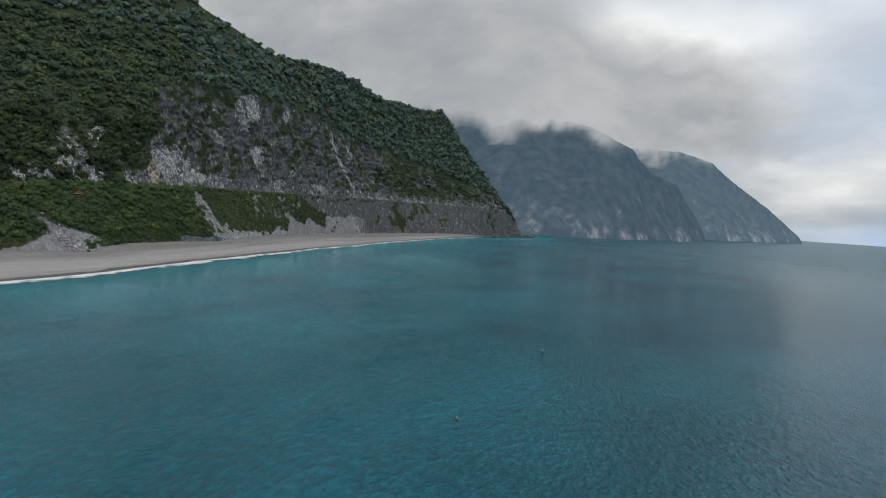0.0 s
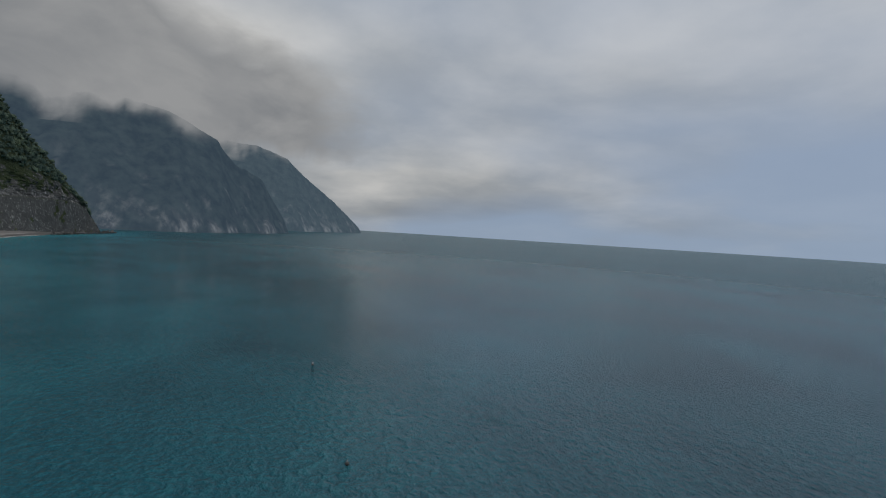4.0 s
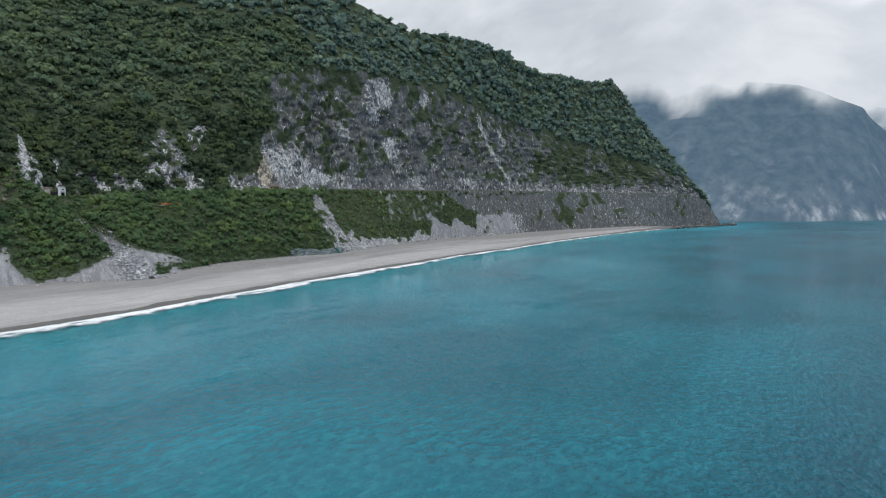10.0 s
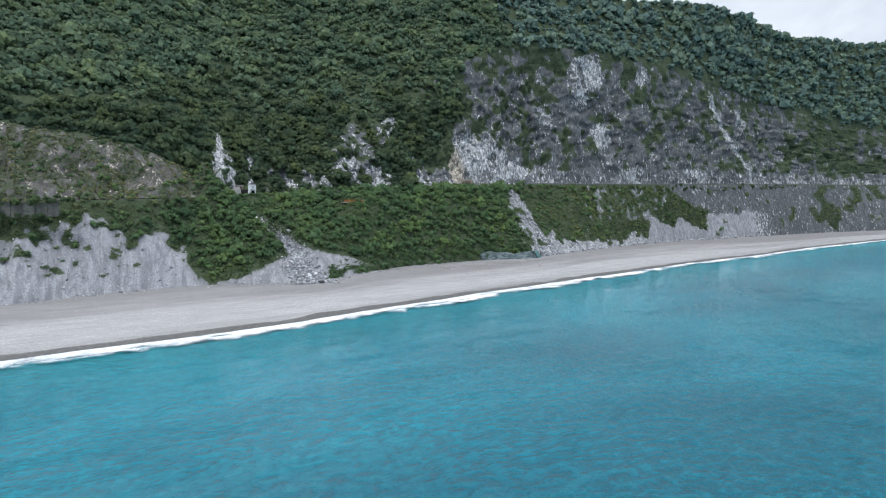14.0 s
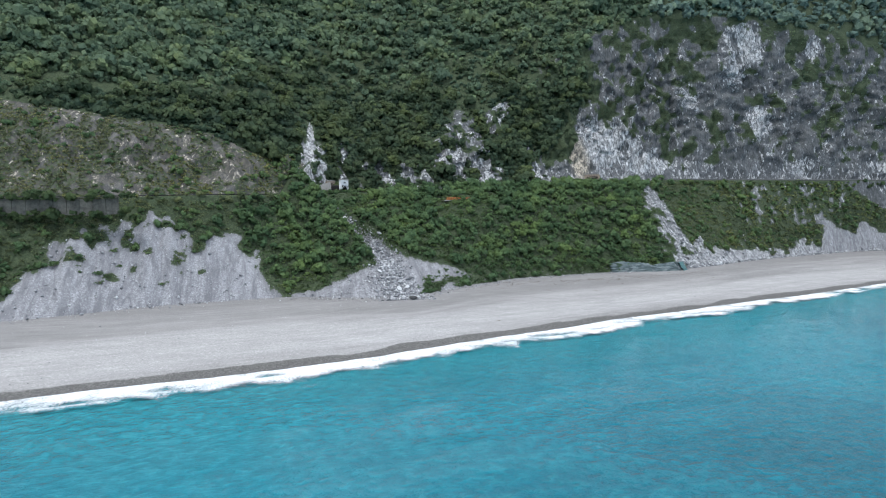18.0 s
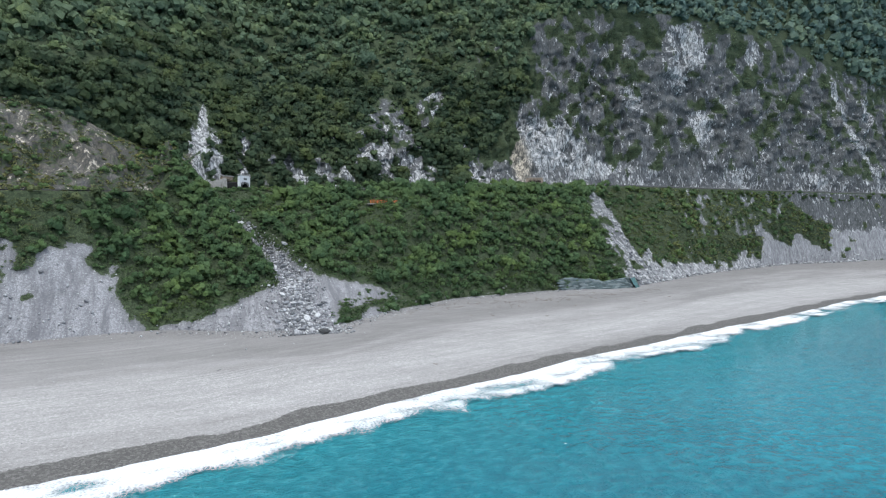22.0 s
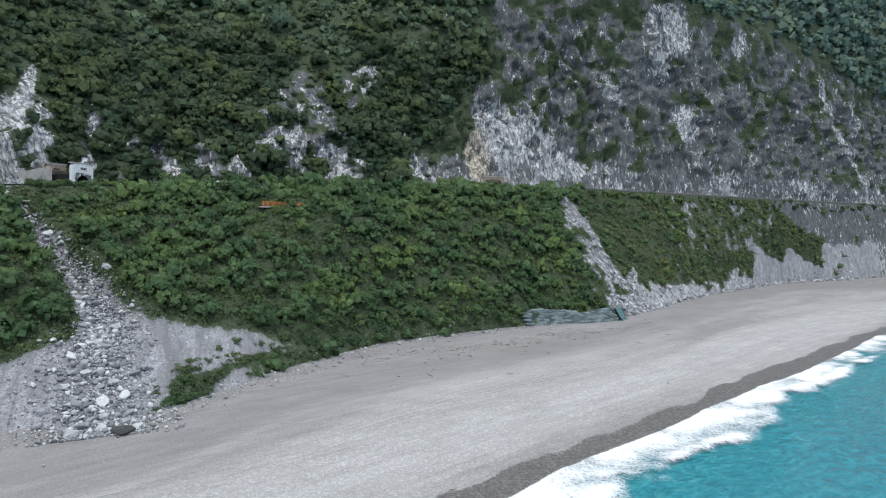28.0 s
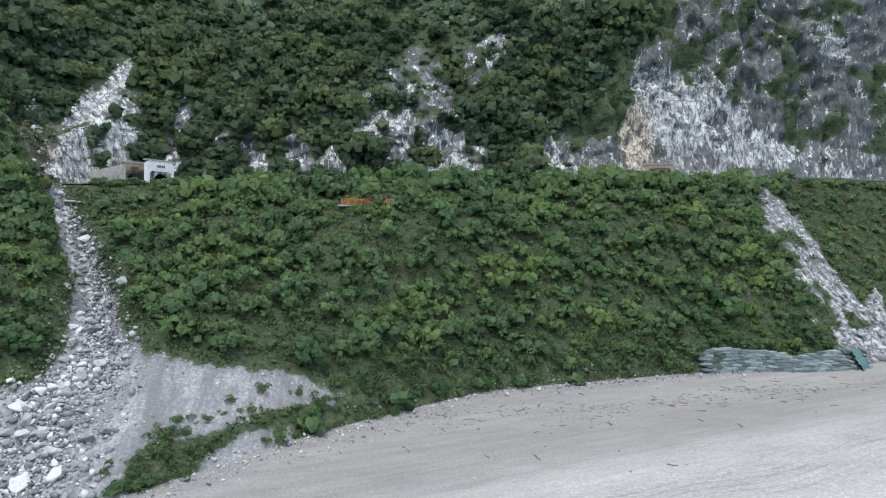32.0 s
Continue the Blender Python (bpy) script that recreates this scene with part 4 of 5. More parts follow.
def thicket(name, points, radius, leaf, count, mat, label, lift=0.0, flat=0.75, lobes=12, dense=True):
    """Crowns in one mesh: a dome of ragged leafy lumps under loose leaf sprays, each shaded with the roundness of its crown."""
    quads, soft, plant = [], [], []
    points = points + (0, 0, lift)
    wide = 0.9 / lobes**0.5 + 0.08
    for k in range(0, len(points), 400):
        p = points[k : k + 400]
        m = len(p)
        c, n, s = clump_leaves(m * count, leaf, flat, 0.55 if flat > 0.85 else 0.15)
        who, which = np.repeat(np.arange(m), count), rng.integers(0, lobes, m * count)
        # lumps over the dome of each crown
        spots = rng.normal(size=(m, lobes, 3))
        spots /= np.linalg.norm(spots, axis=-1)[..., None]
        spots[..., 2] = np.where(spots[..., 2] < -0.25, -spots[..., 2], spots[..., 2])
        spots *= rng.uniform(0.40, 0.78, (m, lobes, 1)) * (1, 1, flat) * (lobes > 1)
        shades = np.clip((np.random.default_rng(k + 9).beta(1.5, 1.7, m) * 0.9)[:, None] + rng.random((m, lobes)) * 0.18, 0, 1)
        wides = wide * rng.uniform(0.75, 1.25, (m, lobes))
        lobe = spots[who, which]
        plant.append(np.repeat(shades[who, which], 4))
        round_off = 0.5 * c + 0.10 * n / np.linalg.norm(n, axis=1)[:, None] + 0.9 * lobe
        c = c * wides[who, which][:, None] * 1.12 + lobe
        grow = radius * np.random.default_rng(k + 3).gamma(6.0, 1 / 6.0, m).clip(0.4, 2.0)
        size = grow[who][:, None]
        quads.append(leaf_quads(p[who] + c * size, n, s * (0.6 + 0.4 * size[:, 0] / radius)).reshape(-1, 3))
        soft.append(np.repeat(round_off, 4, 0))
        if not dense:
            continue
        h = LUMP_V * rng.uniform(0.65, 1.15, (m * lobes, 8, 1)) * (1, 1, 0.85)
        h = (np.einsum("kij,kvj->kvi", turns(m * lobes), h) * wides.reshape(-1, 1, 1))[:, LUMP_F]
        face = np.cross(h[:, :, 2] - h[:, :, 0], h[:, :, 3] - h[:, :, 1])
        face /= np.linalg.norm(face, axis=-1)[..., None] + 1e-9
        out = h.mean(2)
        face = np.where(np.sum(face * out, -1)[..., None] < 0, -face, face) * 0.6 + 1.0 * spots.reshape(-1, 1, 3) + rng.normal(scale=0.15, size=face.shape)
        at = np.repeat(p, lobes, 0)[:, None, None] + (h + spots.reshape(-1, 1, 1, 3)) * np.repeat(grow, lobes)[:, None, None, None]
        quads.append(at.reshape(-1, 3))
        soft.append(np.repeat(face.reshape(-1, 3), 4, 0))
        plant.append(np.repeat(shades.ravel(), 24))
    q = np.concatenate(quads)
    me = fast_mesh(name, q, np.arange(len(q)).reshape(-1, 4), True)
    attribute(me, "plant", np.concatenate(plant))
    rounded = np.concatenate(soft)
    me.normals_split_custom_set_from_vertices(rounded / np.maximum(np.linalg.norm(rounded, axis=1), 1e-6)[:, None])
    put(name, me, mat, label, "vegetation", kind="stuff")


U = X / S
bench = (SEG >= 3) & (SEG < 3.98)
green = VEG > 0.5
near = bench & green & (U > -60) & (U < 200)
dense = near & (softened(VEG, 6) > 0.82)
thicket("creeper_carpet", scatter(near & (U > 16) & (U < 171), 2.1, 1), 1.6, 0.46, 30, UNDER, "low green creepers and grass on the lower slope", dense=False)
thicket("slope_grass", scatter(near & ((U <= 16) | (U >= 171)), 1.5, 21), 1.2, 0.36, 30, GRASS, "rank light green grass on the open slope", dense=False)
thicket("shrub_thicket", scatter(dense & (U > 14) & (U < 172), 3.1, 5), 1.35, 0.42, 52, LEAF, "rounded green shrubs crowding the lower slope", 0.2, 0.9, 8)
thicket("scattered_bushes", scatter(near & ((U <= 18) | (U >= 172)), 3.3, 25), 1.3, 0.36, 60, LEAF, "separate green bushes among the grass", 0.2, 0.9, 8)
thicket("thicket_trees", scatter(dense & (U > 16) & (U < 170) & (SEG > 3.12) & ~((U > 38) & (U < 55) & (SEG > 3.7)) & ~((U > 75) & (U < 89) & (Y / S > 88)), 3.3, 15), 1.75, 0.42, 110, LEAF, "small broadleaf trees standing in the thicket", 1.3, 1.0, lobes=14)
thicket("bank_bushes", scatter((bank(X, Y, SEG) > 0.3) & (SEG > 3.45) & (CUT < 0.1), 2.3, 26), 1.5, 0.36, 90, LEAF, "bushes over the bank beside the chute", 0.4, 0.9, 10)
thicket("road_edge_shrubs", scatter((SEG > 3.84) & (SEG < 4.12) & (U > 55) & (U < 185), 3.1, 6), 2.3, 0.40, 130, LEAF, "shrubs along the outer edge of the road", 0.8, 0.95, 10)
thicket("roadside_trees", scatter((SEG > 3.82) & (SEG < 4.3) & (U > 64) & (U < 142) & ~((U > 75) & (U < 89) & (SEG < 4)), 5.0, 16), 2.4, 0.44, 220, LEAF, "small trees hiding the road", 1.6, 1.0)
thicket("edge_tufts", scatter((SEG >= 3) & (SEG < 3.95) & (VEG > 0.3) & (softened(VEG, 6) < 0.93) & (U > -60) & (U < 200), 1.5, 17), 0.7, 0.34, 28, LEAF, "tufts of grass along the bare ground", dense=False)
wall_x = rng.uniform(-100, -8, 230)
thicket("wall_bushes", np.stack([wall_x, 78.4 + rng.normal(scale=0.5, size=230) - 0.6 * (rng.random(230) < 0.6), np.where(rng.random(230) < 0.55, 33.2, 38.7) + rng.normal(scale=0.7, size=230)], -1), 1.3, 0.34, 70, UNDER, "bushes and hanging plants on the dark retaining wall", 0.0, 0.9, 10)
thicket("road_wall_scrub", scatter((SEG > 3.86) & (SEG < 4.0) & (U > 185) & (U < 430), 3.6, 46), 1.2, 0.5, 50, UNDER, "low bushes along the outer wall of the road", 0.4, 0.9, 8)
thicket("far_bushes", scatter(bench & green & (U >= 200) & (U < 345), 4.2, 47), 1.6, 0.6, 40, LEAF, "bushes on the slope towards the headland", 0.2, 0.9, 8)
thicket("west_road_scrub", scatter((SEG > 3.9) & (SEG < 4.1) & (U > -75) & (U < 36), 2.6, 48), 1.1, 0.40, 50, GRASS, "low scrub along the western road edge", 0.3, 0.9, 8)
thicket("slope_scrub", scatter(bench & green & ((U >= 200) | (U <= -60)), 2.2, 2), 1.7, 0.85, 16, GRASS, "green scrub on the slope below the road", dense=False)
above = (SEG >= 5) & (SEG < 7) & green
wall_scrub = above & (SEG < 6) & (U + 14 * (vnoise(X * 0.05, Y * 0.05, Z * 0.05, 39) - 0.5) >= 128 + np.interp(Z / S, [44, 64, 96], [0, 18, 24]))
wood = above & ~wall_scrub & (U < 190) & (Z < 190) & (U > -70) & ((U > 33) | (SEG >= 6))
fray = (rng.random(X.shape) - 0.5 + 2.0 * (vnoise(X * 0.06, Y * 0.06, Z * 0.06, 29) - 0.5)) * 38
clear = softened(VEG, 2) > 0.74
# woods beyond this fringe take the haze-paled leaf colours
close = wood & (U + fray * 0.4 > np.where(Z < 85, -75, 10)) & (Z + fray < 105)
thicket("spur_grass", scatter(above & (U <= 33) & (SEG < 6) & (U > -80), 1.2, 8), 0.75, 0.42, 22, DRY, "thin yellowish grass and scrub on the broken spur", dense=False)
thicket("spur_shrubs", scatter(above & (U <= 33) & (SEG < 6) & (U > -80), 4.6, 28), 1.3, 0.42, 50, LEAF, "dark low bushes on the broken spur", lobes=10)
thicket("hanging_wood", scatter(close, 1.75, 3), 1.6, 0.55, 10, WOOD_UNDER, "dark broadleaf wood on the steep slope above the road", lobes=4)
thicket("wood_crowns", scatter(close & clear, 5.3, 9), 3.2, 0.56, 190, LEAF_WOOD, "larger tree crowns standing out of the wood", 2.0, 1.0, lobes=22)
thicket("upper_wood", scatter(wood & ~close, 2.9, 10), 2.3, 0.8, 9, LEAF_FAR, "broadleaf wood on the upper slope", lobes=5)
thicket("upper_crowns", scatter(wood & ~close, 6.8, 11), 3.8, 0.72, 70, LEAF_FAR, "tree crowns rising over the upper wood", 2.2, 1.0, lobes=15)
thicket("cliff_scrub", scatter(wall_scrub & (U < 250), 2.0, 27), 1.1, 0.42, 26, WOOD_UNDER, "dark low scrub clinging to the rock face", 0.0, 0.6, dense=False)
thicket("cliff_tufts", scatter(wall_scrub & (U >= 250), 3.0, 7), 1.5, 0.75, 16, LEAF_FAR, "tufts of scrub on the far rock face", dense=False)
crest = (SEG >= 6) & (SEG <= 7.1) & green & ((U >= 190) | (Z >= 190)) & (U > -60)
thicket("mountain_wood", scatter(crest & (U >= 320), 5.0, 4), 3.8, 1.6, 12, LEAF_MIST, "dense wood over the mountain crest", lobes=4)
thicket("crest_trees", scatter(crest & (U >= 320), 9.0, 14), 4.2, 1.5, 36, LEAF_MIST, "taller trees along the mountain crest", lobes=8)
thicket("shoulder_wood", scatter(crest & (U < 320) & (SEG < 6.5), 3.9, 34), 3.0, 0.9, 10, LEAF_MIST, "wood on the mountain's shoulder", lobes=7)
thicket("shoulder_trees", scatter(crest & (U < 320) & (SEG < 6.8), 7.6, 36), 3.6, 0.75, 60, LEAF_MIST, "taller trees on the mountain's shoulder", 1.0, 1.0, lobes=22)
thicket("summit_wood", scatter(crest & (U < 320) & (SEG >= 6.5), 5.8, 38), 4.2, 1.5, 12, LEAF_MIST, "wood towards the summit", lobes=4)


# ---- places on the ground ----
def ground(x, y):
    i = int(np.clip(np.searchsorted(xs, x), 0, len(xs) - 1))
    return float(np.interp(y, np.maximum.accumulate(Y[i]), Z[i]))


def bare_at(x, y):
    """Whether stones lie open at each place."""
    i = np.clip(np.searchsorted(xs, x), 0, len(xs) - 1)
    j = np.abs(Y[i] - np.asarray(y)[:, None]).argmin(1)
    return (VEG[i, j] < 0.5) | (SEG[i, j] < 3)


def on_ground(p):
    return np.array([[x, y, ground(x, y)] for x, y in p])


# ---- surf ----
def foam_material():
    m, nt, b = material("sea_foam", 0.6)
    b.inputs["Base Color"].default_value = (0.74, 0.76, 0.77, 1)
    pos = place_of(nt)
    v = node(nt, "ShaderNodeTexVoronoi", Scale=1.5)
    v.feature = "DISTANCE_TO_EDGE"
    warp = nt.nodes.new("ShaderNodeVectorMath")
    warp.operation = "MULTIPLY_ADD"
    warp.inputs[1].default_value = (1.6, 1.6, 1.6)
    nz = node(nt, "ShaderNodeTexNoise", Scale=0.7, Detail=5)
    nt.links.new(pos, nz.inputs["Vector"])
    nt.links.new(nz.outputs["Color"], warp.inputs[0])
    nt.links.new(pos, warp.inputs[2])
    nt.links.new(warp.outputs[0], v.inputs["Vector"])
    net = ramp(nt, v.outputs["Distance"], [(0.0, (1, 1, 1)), (0.30, (0, 0, 0))])
    k = nt.nodes.new("ShaderNodeMath")
    k.operation = "MULTIPLY_ADD"
    k.inputs[1].default_value = 0.6
    nt.links.new(blend(nt, 0.78, net, noise_of(nt, place_of(nt, (1.4, 0.6, 1)), 0.8, 7, 0.75, 0.6)), k.inputs[0])
    nt.links.new(attr(nt, "foam"), k.inputs[2])
    alpha = ramp(nt, k.outputs[0], [(0.52, (0, 0, 0)), (0.92, (1, 1, 1))])
    nt.links.new(alpha, b.inputs["Alpha"])
    bump_to(nt, b, noise_of(nt, pos, 2.2, 5, 0.7), 0.8, 0.25)
    return m


def build_surf():
    x = np.arange(-380, 800, 0.85)
    v = np.linspace(0, 1, 30)
    lobe = (fbm(x * 0.045, 0.2, 0.9, 3, 301) - 0.5) * 6 + (fbm(x * 0.3, 0.6, 0.1, 2, 305) - 0.5) * 1.5
    wide = 9.0 + 14.0 * np.clip(fbm(x * 0.02, 0.4, 0.3, 3, 311) * 1.6 - 0.35, 0, 1) * np.interp(x, [-380, 260, 500, 800], [1, 1, 0.6, 0.5])
    up = shore(x) + 0.8 + lobe * 0.5
    xx = x[:, None] + 0 * v
    yy = up[:, None] - wide[:, None] * v
    g = np.interp(yy - shore(xx), [-20, 0, 8, 30], [-2.2, 0.1, 1.1, 3.2])
    brk = np.exp(-(((v - 0.5 + 0.7 * (fbm(x * 0.03, 0.8, 0.8, 2, 321)[:, None] - 0.5)) / 0.12) ** 2))
    zz = np.maximum(g + 0.10, 0.34) + brk * 0.55 + (fbm(xx * 0.8, yy * 0.8, 0.2, 3, 331) - 0.5) * 0.22 * (v > 0.04)
    dens = np.clip(1.2 - 1.5 * v**1.1, 0, 1) * 0.58 + brk * 0.34 * np.clip(fbm(x * 0.05, 0.1, 0.7, 3, 351)[:, None] * 3 - 0.9, 0, 1)
    dens = dens * np.clip(v / 0.03, 0, 1) * np.clip((1 - v) / 0.1, 0, 1) + (fbm(xx * 0.16, yy * 0.2, 0.5, 4, 341) - 0.5) * 0.9
    me = fast_mesh("surf", np.stack([xx, yy, zz], -1).reshape(-1, 3), grid_faces(len(x), len(v)), True)
    attribute(me, "foam", np.clip(dens, 0, 1))
    put("surf", me, foam_material(), "white breaking surf along the shingle", "surf", kind="stuff")


build_surf()


# ---- rocks ----
def stone_material(name, dark, mid, light):
    m, nt, b = material(name, 0.9)
    info = nt.nodes.new("ShaderNodeObjectInfo")
    geo = nt.nodes.new("ShaderNodeNewGeometry")
    add = nt.nodes.new("ShaderNodeMath")
    add.operation = "ADD"
    nt.links.new(info.outputs["Random"], add.inputs[0])
    nt.links.new(geo.outputs["Random Per Island"], add.inputs[1])
    wrap = nt.nodes.new("ShaderNodeMath")
    wrap.operation = "FRACT"
    nt.links.new(add.outputs[0], wrap.inputs[0])
    col = ramp(nt, wrap.outputs[0], [(0.0, dark), (0.6, mid), (0.9, light), (1.0, light)])
    grain = noise_of(nt, place_of(nt), 3.0, 6, 0.7)
    col = blend(nt, 0.5, col, ramp(nt, grain, [(0.3, (0.3, 0.3, 0.3)), (0.7, (0.75, 0.75, 0.75))]), "OVERLAY")
    nt.links.new(col, b.inputs["Base Color"])
    bump_to(nt, b, grain, 0.6, 0.15)
    return m


STONE = stone_material("fallen_marble", (0.12, 0.122, 0.128), (0.25, 0.252, 0.26), (0.45, 0.45, 0.446))
DARK_STONE = stone_material("wet_rock", (0.05, 0.05, 0.05), (0.09, 0.09, 0.09), (0.16, 0.16, 0.16))


def rock_shape(seed, points=13, flat=0.7):
    """An angular stone about one metre across, as a hull of random points."""
    r = np.random.default_rng(seed)
    p = r.normal(size=(points, 3))
    p /= np.linalg.norm(p, axis=1)[:, None]
    p *= r.uniform(0.38, 0.56, points)[:, None] * (1.15, 0.9, flat)
    bm = bmesh.new()
    for q in p:
        bm.verts.new(q)
    res = bmesh.ops.convex_hull(bm, input=bm.verts)
    bmesh.ops.delete(bm, geom=[v for v in bm.verts if not v.link_faces], context="VERTS")
    bmesh.ops.triangulate(bm, faces=bm.faces)
    bm.normal_update()
    return bm


def rock_arrays(seed):
    bm = rock_shape(seed, 11, 0.95)
    bm.verts.index_update()
    v = np.array([q.co for q in bm.verts])
    f = np.array([[q.index for q in face.verts] for face in bm.faces])
    bm.free()
    return v, f


ROCKS = [rock_arrays(500 + k) for k in range(10)]


def rubble(name, points, sizes, mat, label, seed, sink=0.15):
    r = np.random.default_rng(seed)
    vs, fs, base = [], [], 0
    for p, s in zip(points, sizes):
        v, f = ROCKS[r.integers(len(ROCKS))]
        a, t = r.uniform(0, 2 * np.pi), r.normal(scale=0.35)
        ca, sa, ct, st = np.cos(a), np.sin(a), np.cos(t), np.sin(t)
        rot = np.array([[ca, -sa, 0], [sa, ca, 0], [0, 0, 1]]) @ np.array([[1, 0, 0], [0, ct, -st], [0, st, ct]])
        vs.append(v @ rot.T * s + p + (0, 0, s * (0.35 - sink)))
        fs.append(f + base)
        base += len(v)
    put(name, fast_mesh(name, np.concatenate(vs), np.concatenate(fs)), mat, label, "rocks", kind="stuff")


def power_sizes(r, n, lo, hi, k=2.2):
    return lo * (1 - r.random(n) * (1 - (lo / hi) ** k)) ** (-1 / k)


def chute_points(r, n, y0, y1, spread):
    y = y0 + (y1 - y0) * r.random(n) ** 1.3
    wide = np.interp(y, [46, 60, 80, 105, 115], [6.5, 4.8, 2.4, 1.7, 1.5]) * spread
    x = gully_x(y * S) / S + (r.normal(size=n) * 0.5 + 0.12) * wide
    return np.stack([x, y], -1) * S


def build_boulders():
    r = np.random.default_rng(61)
    shapes = []
    for k in range(9):
        me = bpy.data.meshes.new("boulder")
        bm = rock_shape(600 + k, 16, 0.75)
        bmesh.ops.bevel(bm, geom=list(bm.edges), offset=0.03, segments=1, affect="EDGES")
        bm.to_mesh(me)
        bm.free()
        me.materials.append(STONE)
        shapes.append(me)
    p = on_ground(chute_points(r, 240, 48, 100, 0.95))
    s = power_sizes(r, 240, 0.9, 2.6, 2.0)
    for (x, y, z), size in zip(p, s):
        ob = new("boulder", shapes[r.integers(len(shapes))])
        ob.location = (x, y, z + size * 0.16)
        ob.rotation_euler = (r.normal(scale=0.3), r.normal(scale=0.3), r.uniform(0, 6.28))
        ob.scale = (size, size * r.uniform(0.8, 1.1), size * r.uniform(0.75, 1.05))
        big = "large pale" if size > 1.7 else "pale grey angular"
        tagged(ob, big + " marble boulder lying in the rockfall chute", "boulder", "boulders in the chute")
    dark = new("boulder", shapes[2].copy())
    dark.data.materials.clear()
    dark.data.materials.append(DARK_STONE)
    dark.location, dark.scale = (56.3 * S, 47.3 * S, ground(56.3 * S, 47.3 * S) + 0.5), (3.2, 2.2, 1.8)
    tagged(dark, "big dark wet boulder at the foot of the rockfall", "boulder")
    rubble("chute_rubble", on_ground(chute_points(r, 8500, 47, 112, 1.05)), power_sizes(r, 8500, 0.25, 1.3, 1.9), STONE, "tumbled grey stones filling the chute and fan", 71)
    # rim of the fan and lower slope
    q = np.stack([r.uniform(28, 84, 10000), r.uniform(46, 80, 10000)], -1)
    q = q[(q[:, 1] > toe(q[:, 0] * S) / S - 2 - r.random(len(q)) ** 2 * 3) & bare_at(q[:, 0] * S, q[:, 1] * S)]
    rubble("fan_gravel", on_ground(q * S), power_sizes(r, len(q), 0.13, 0.9, 2.4), STONE, "grey stones strewn over the debris fan", 72)
    # western scree
    q = np.stack([r.uniform(-70, 28, 7500), r.uniform(36, 68, 7500)], -1) * S
    q = q[(q[:, 1] > toe(q[:, 0]) - 2.0 * r.random(len(q)) ** 3 * 3) & bare_at(q[:, 0], q[:, 1])]
    rubble("scree_stones", on_ground(q), power_sizes(r, len(q), 0.2, 1.5, 2.3), STONE, "stones on the bare grey scree slope", 73)
    # pale tongues in the east
    q = np.stack([np.where(r.random(8000) < 0.45, r.uniform(160, 186, 8000), r.uniform(162, 345, 8000)), r.random(8000) ** 1.6], -1)
    x = q[:, 0] * S
    y = toe(x) - 2.5 + q[:, 1] * (edge_y(x) - toe(x)) * np.where(q[:, 0] < 182, 0.95, 0.35)
    x, y = x[bare_at(x, y)], y[bare_at(x, y)]
    rubble("tongue_stones", on_ground(np.stack([x, y], -1)), power_sizes(r, len(x), 0.3, 2.4, 2.0), STONE, "pale broken stones at the foot of the slope", 74)
    # toe line along the thicket
    x = r.uniform(60, 168, 2400) * S
    y = toe(x) - 1.0 + r.normal(size=2400) * (0.7 + 1.3 * fbm(x * 0.1, 0.3, 0.2, 3, 81))
    rubble("toe_stones", on_ground(np.stack([x, y], -1)), power_sizes(r, 2400, 0.15, 1.0, 2.3), STONE, "loose stones where the slope meets the beach", 75)
    # white cobbles on the beach
    x = r.uniform(-120, 330, 1500) * S
    f = r.random(1500)
    y = shore(x) + 7 + f * (toe(x) - shore(x) - 8)
    rubble("beach_cobbles", on_ground(np.stack([x, y], -1)), power_sizes(r, 1500, 0.10, 0.42, 2.4), STONE, "scattered pale cobbles on the beach", 76, 0.05)
    # rocks awash at the headland
    x = r.uniform(640, 812, 330) * S
    y = np.minimum(shore(x), 116 * S) + r.normal(size=330) * 5 - 2
    rubble("headland_rocks", np.stack([x, y, 0 * x - 0.2], -1), power_sizes(r, 330, 2.0, 10.0, 1.9), DARK_STONE, "dark rocks awash at the foot of the headland", 77)


build_boulders()


# ---- built things ----
def plain(name, colour, rough=0.85, vary=0.25, scale=1.5):
    m, nt, b = material(name, rough)
    n = noise_of(nt, place_of(nt), scale, 7, 0.7)
    lo, hi = tuple(c * (1 - vary) for c in colour), tuple(min(1, c * (1 + vary)) for c in colour)
    streaks = noise_of(nt, place_of(nt, (1, 1, 0.12)), scale * 1.2, 5, 0.6)
    col = blend(nt, ramp(nt, streaks, [(0.5, (0, 0, 0)), (0.72, (0.5, 0.5, 0.5))]), ramp(nt, n, [(0.3, lo), (0.7, hi)]), tuple(c * 0.45 for c in colour))
    nt.links.new(col, b.inputs["Base Color"])
    bump_to(nt, b, n, 0.3, 0.05)
    return m


WHITE_PAINT = plain("white_paint", (0.70, 0.71, 0.71), 0.7, 0.12)
CONCRETE = plain("weathered_concrete", (0.34, 0.32, 0.29))
BRICK = plain("brown_facing", (0.29, 0.23, 0.175))
# near black: shade inside the bores, and the dark bars of the name plates
DARK = plain("bore_shade_and_plate_bars", (0.02, 0.02, 0.02))
ASPHALT = plain("asphalt", (0.055, 0.055, 0.057), 0.9)
plain_dark = plain("old_dark_concrete", (0.085, 0.085, 0.083), 0.9, 0.4)
MOSSY = plain("mossy_concrete", (0.125, 0.122, 0.105), 0.95, 0.5, 0.8)
ORANGE = plain("orange_paint", (0.50, 0.17, 0.06), 0.6)
STEEL = plain("galvanised_steel", (0.36, 0.37, 0.38), 0.5)
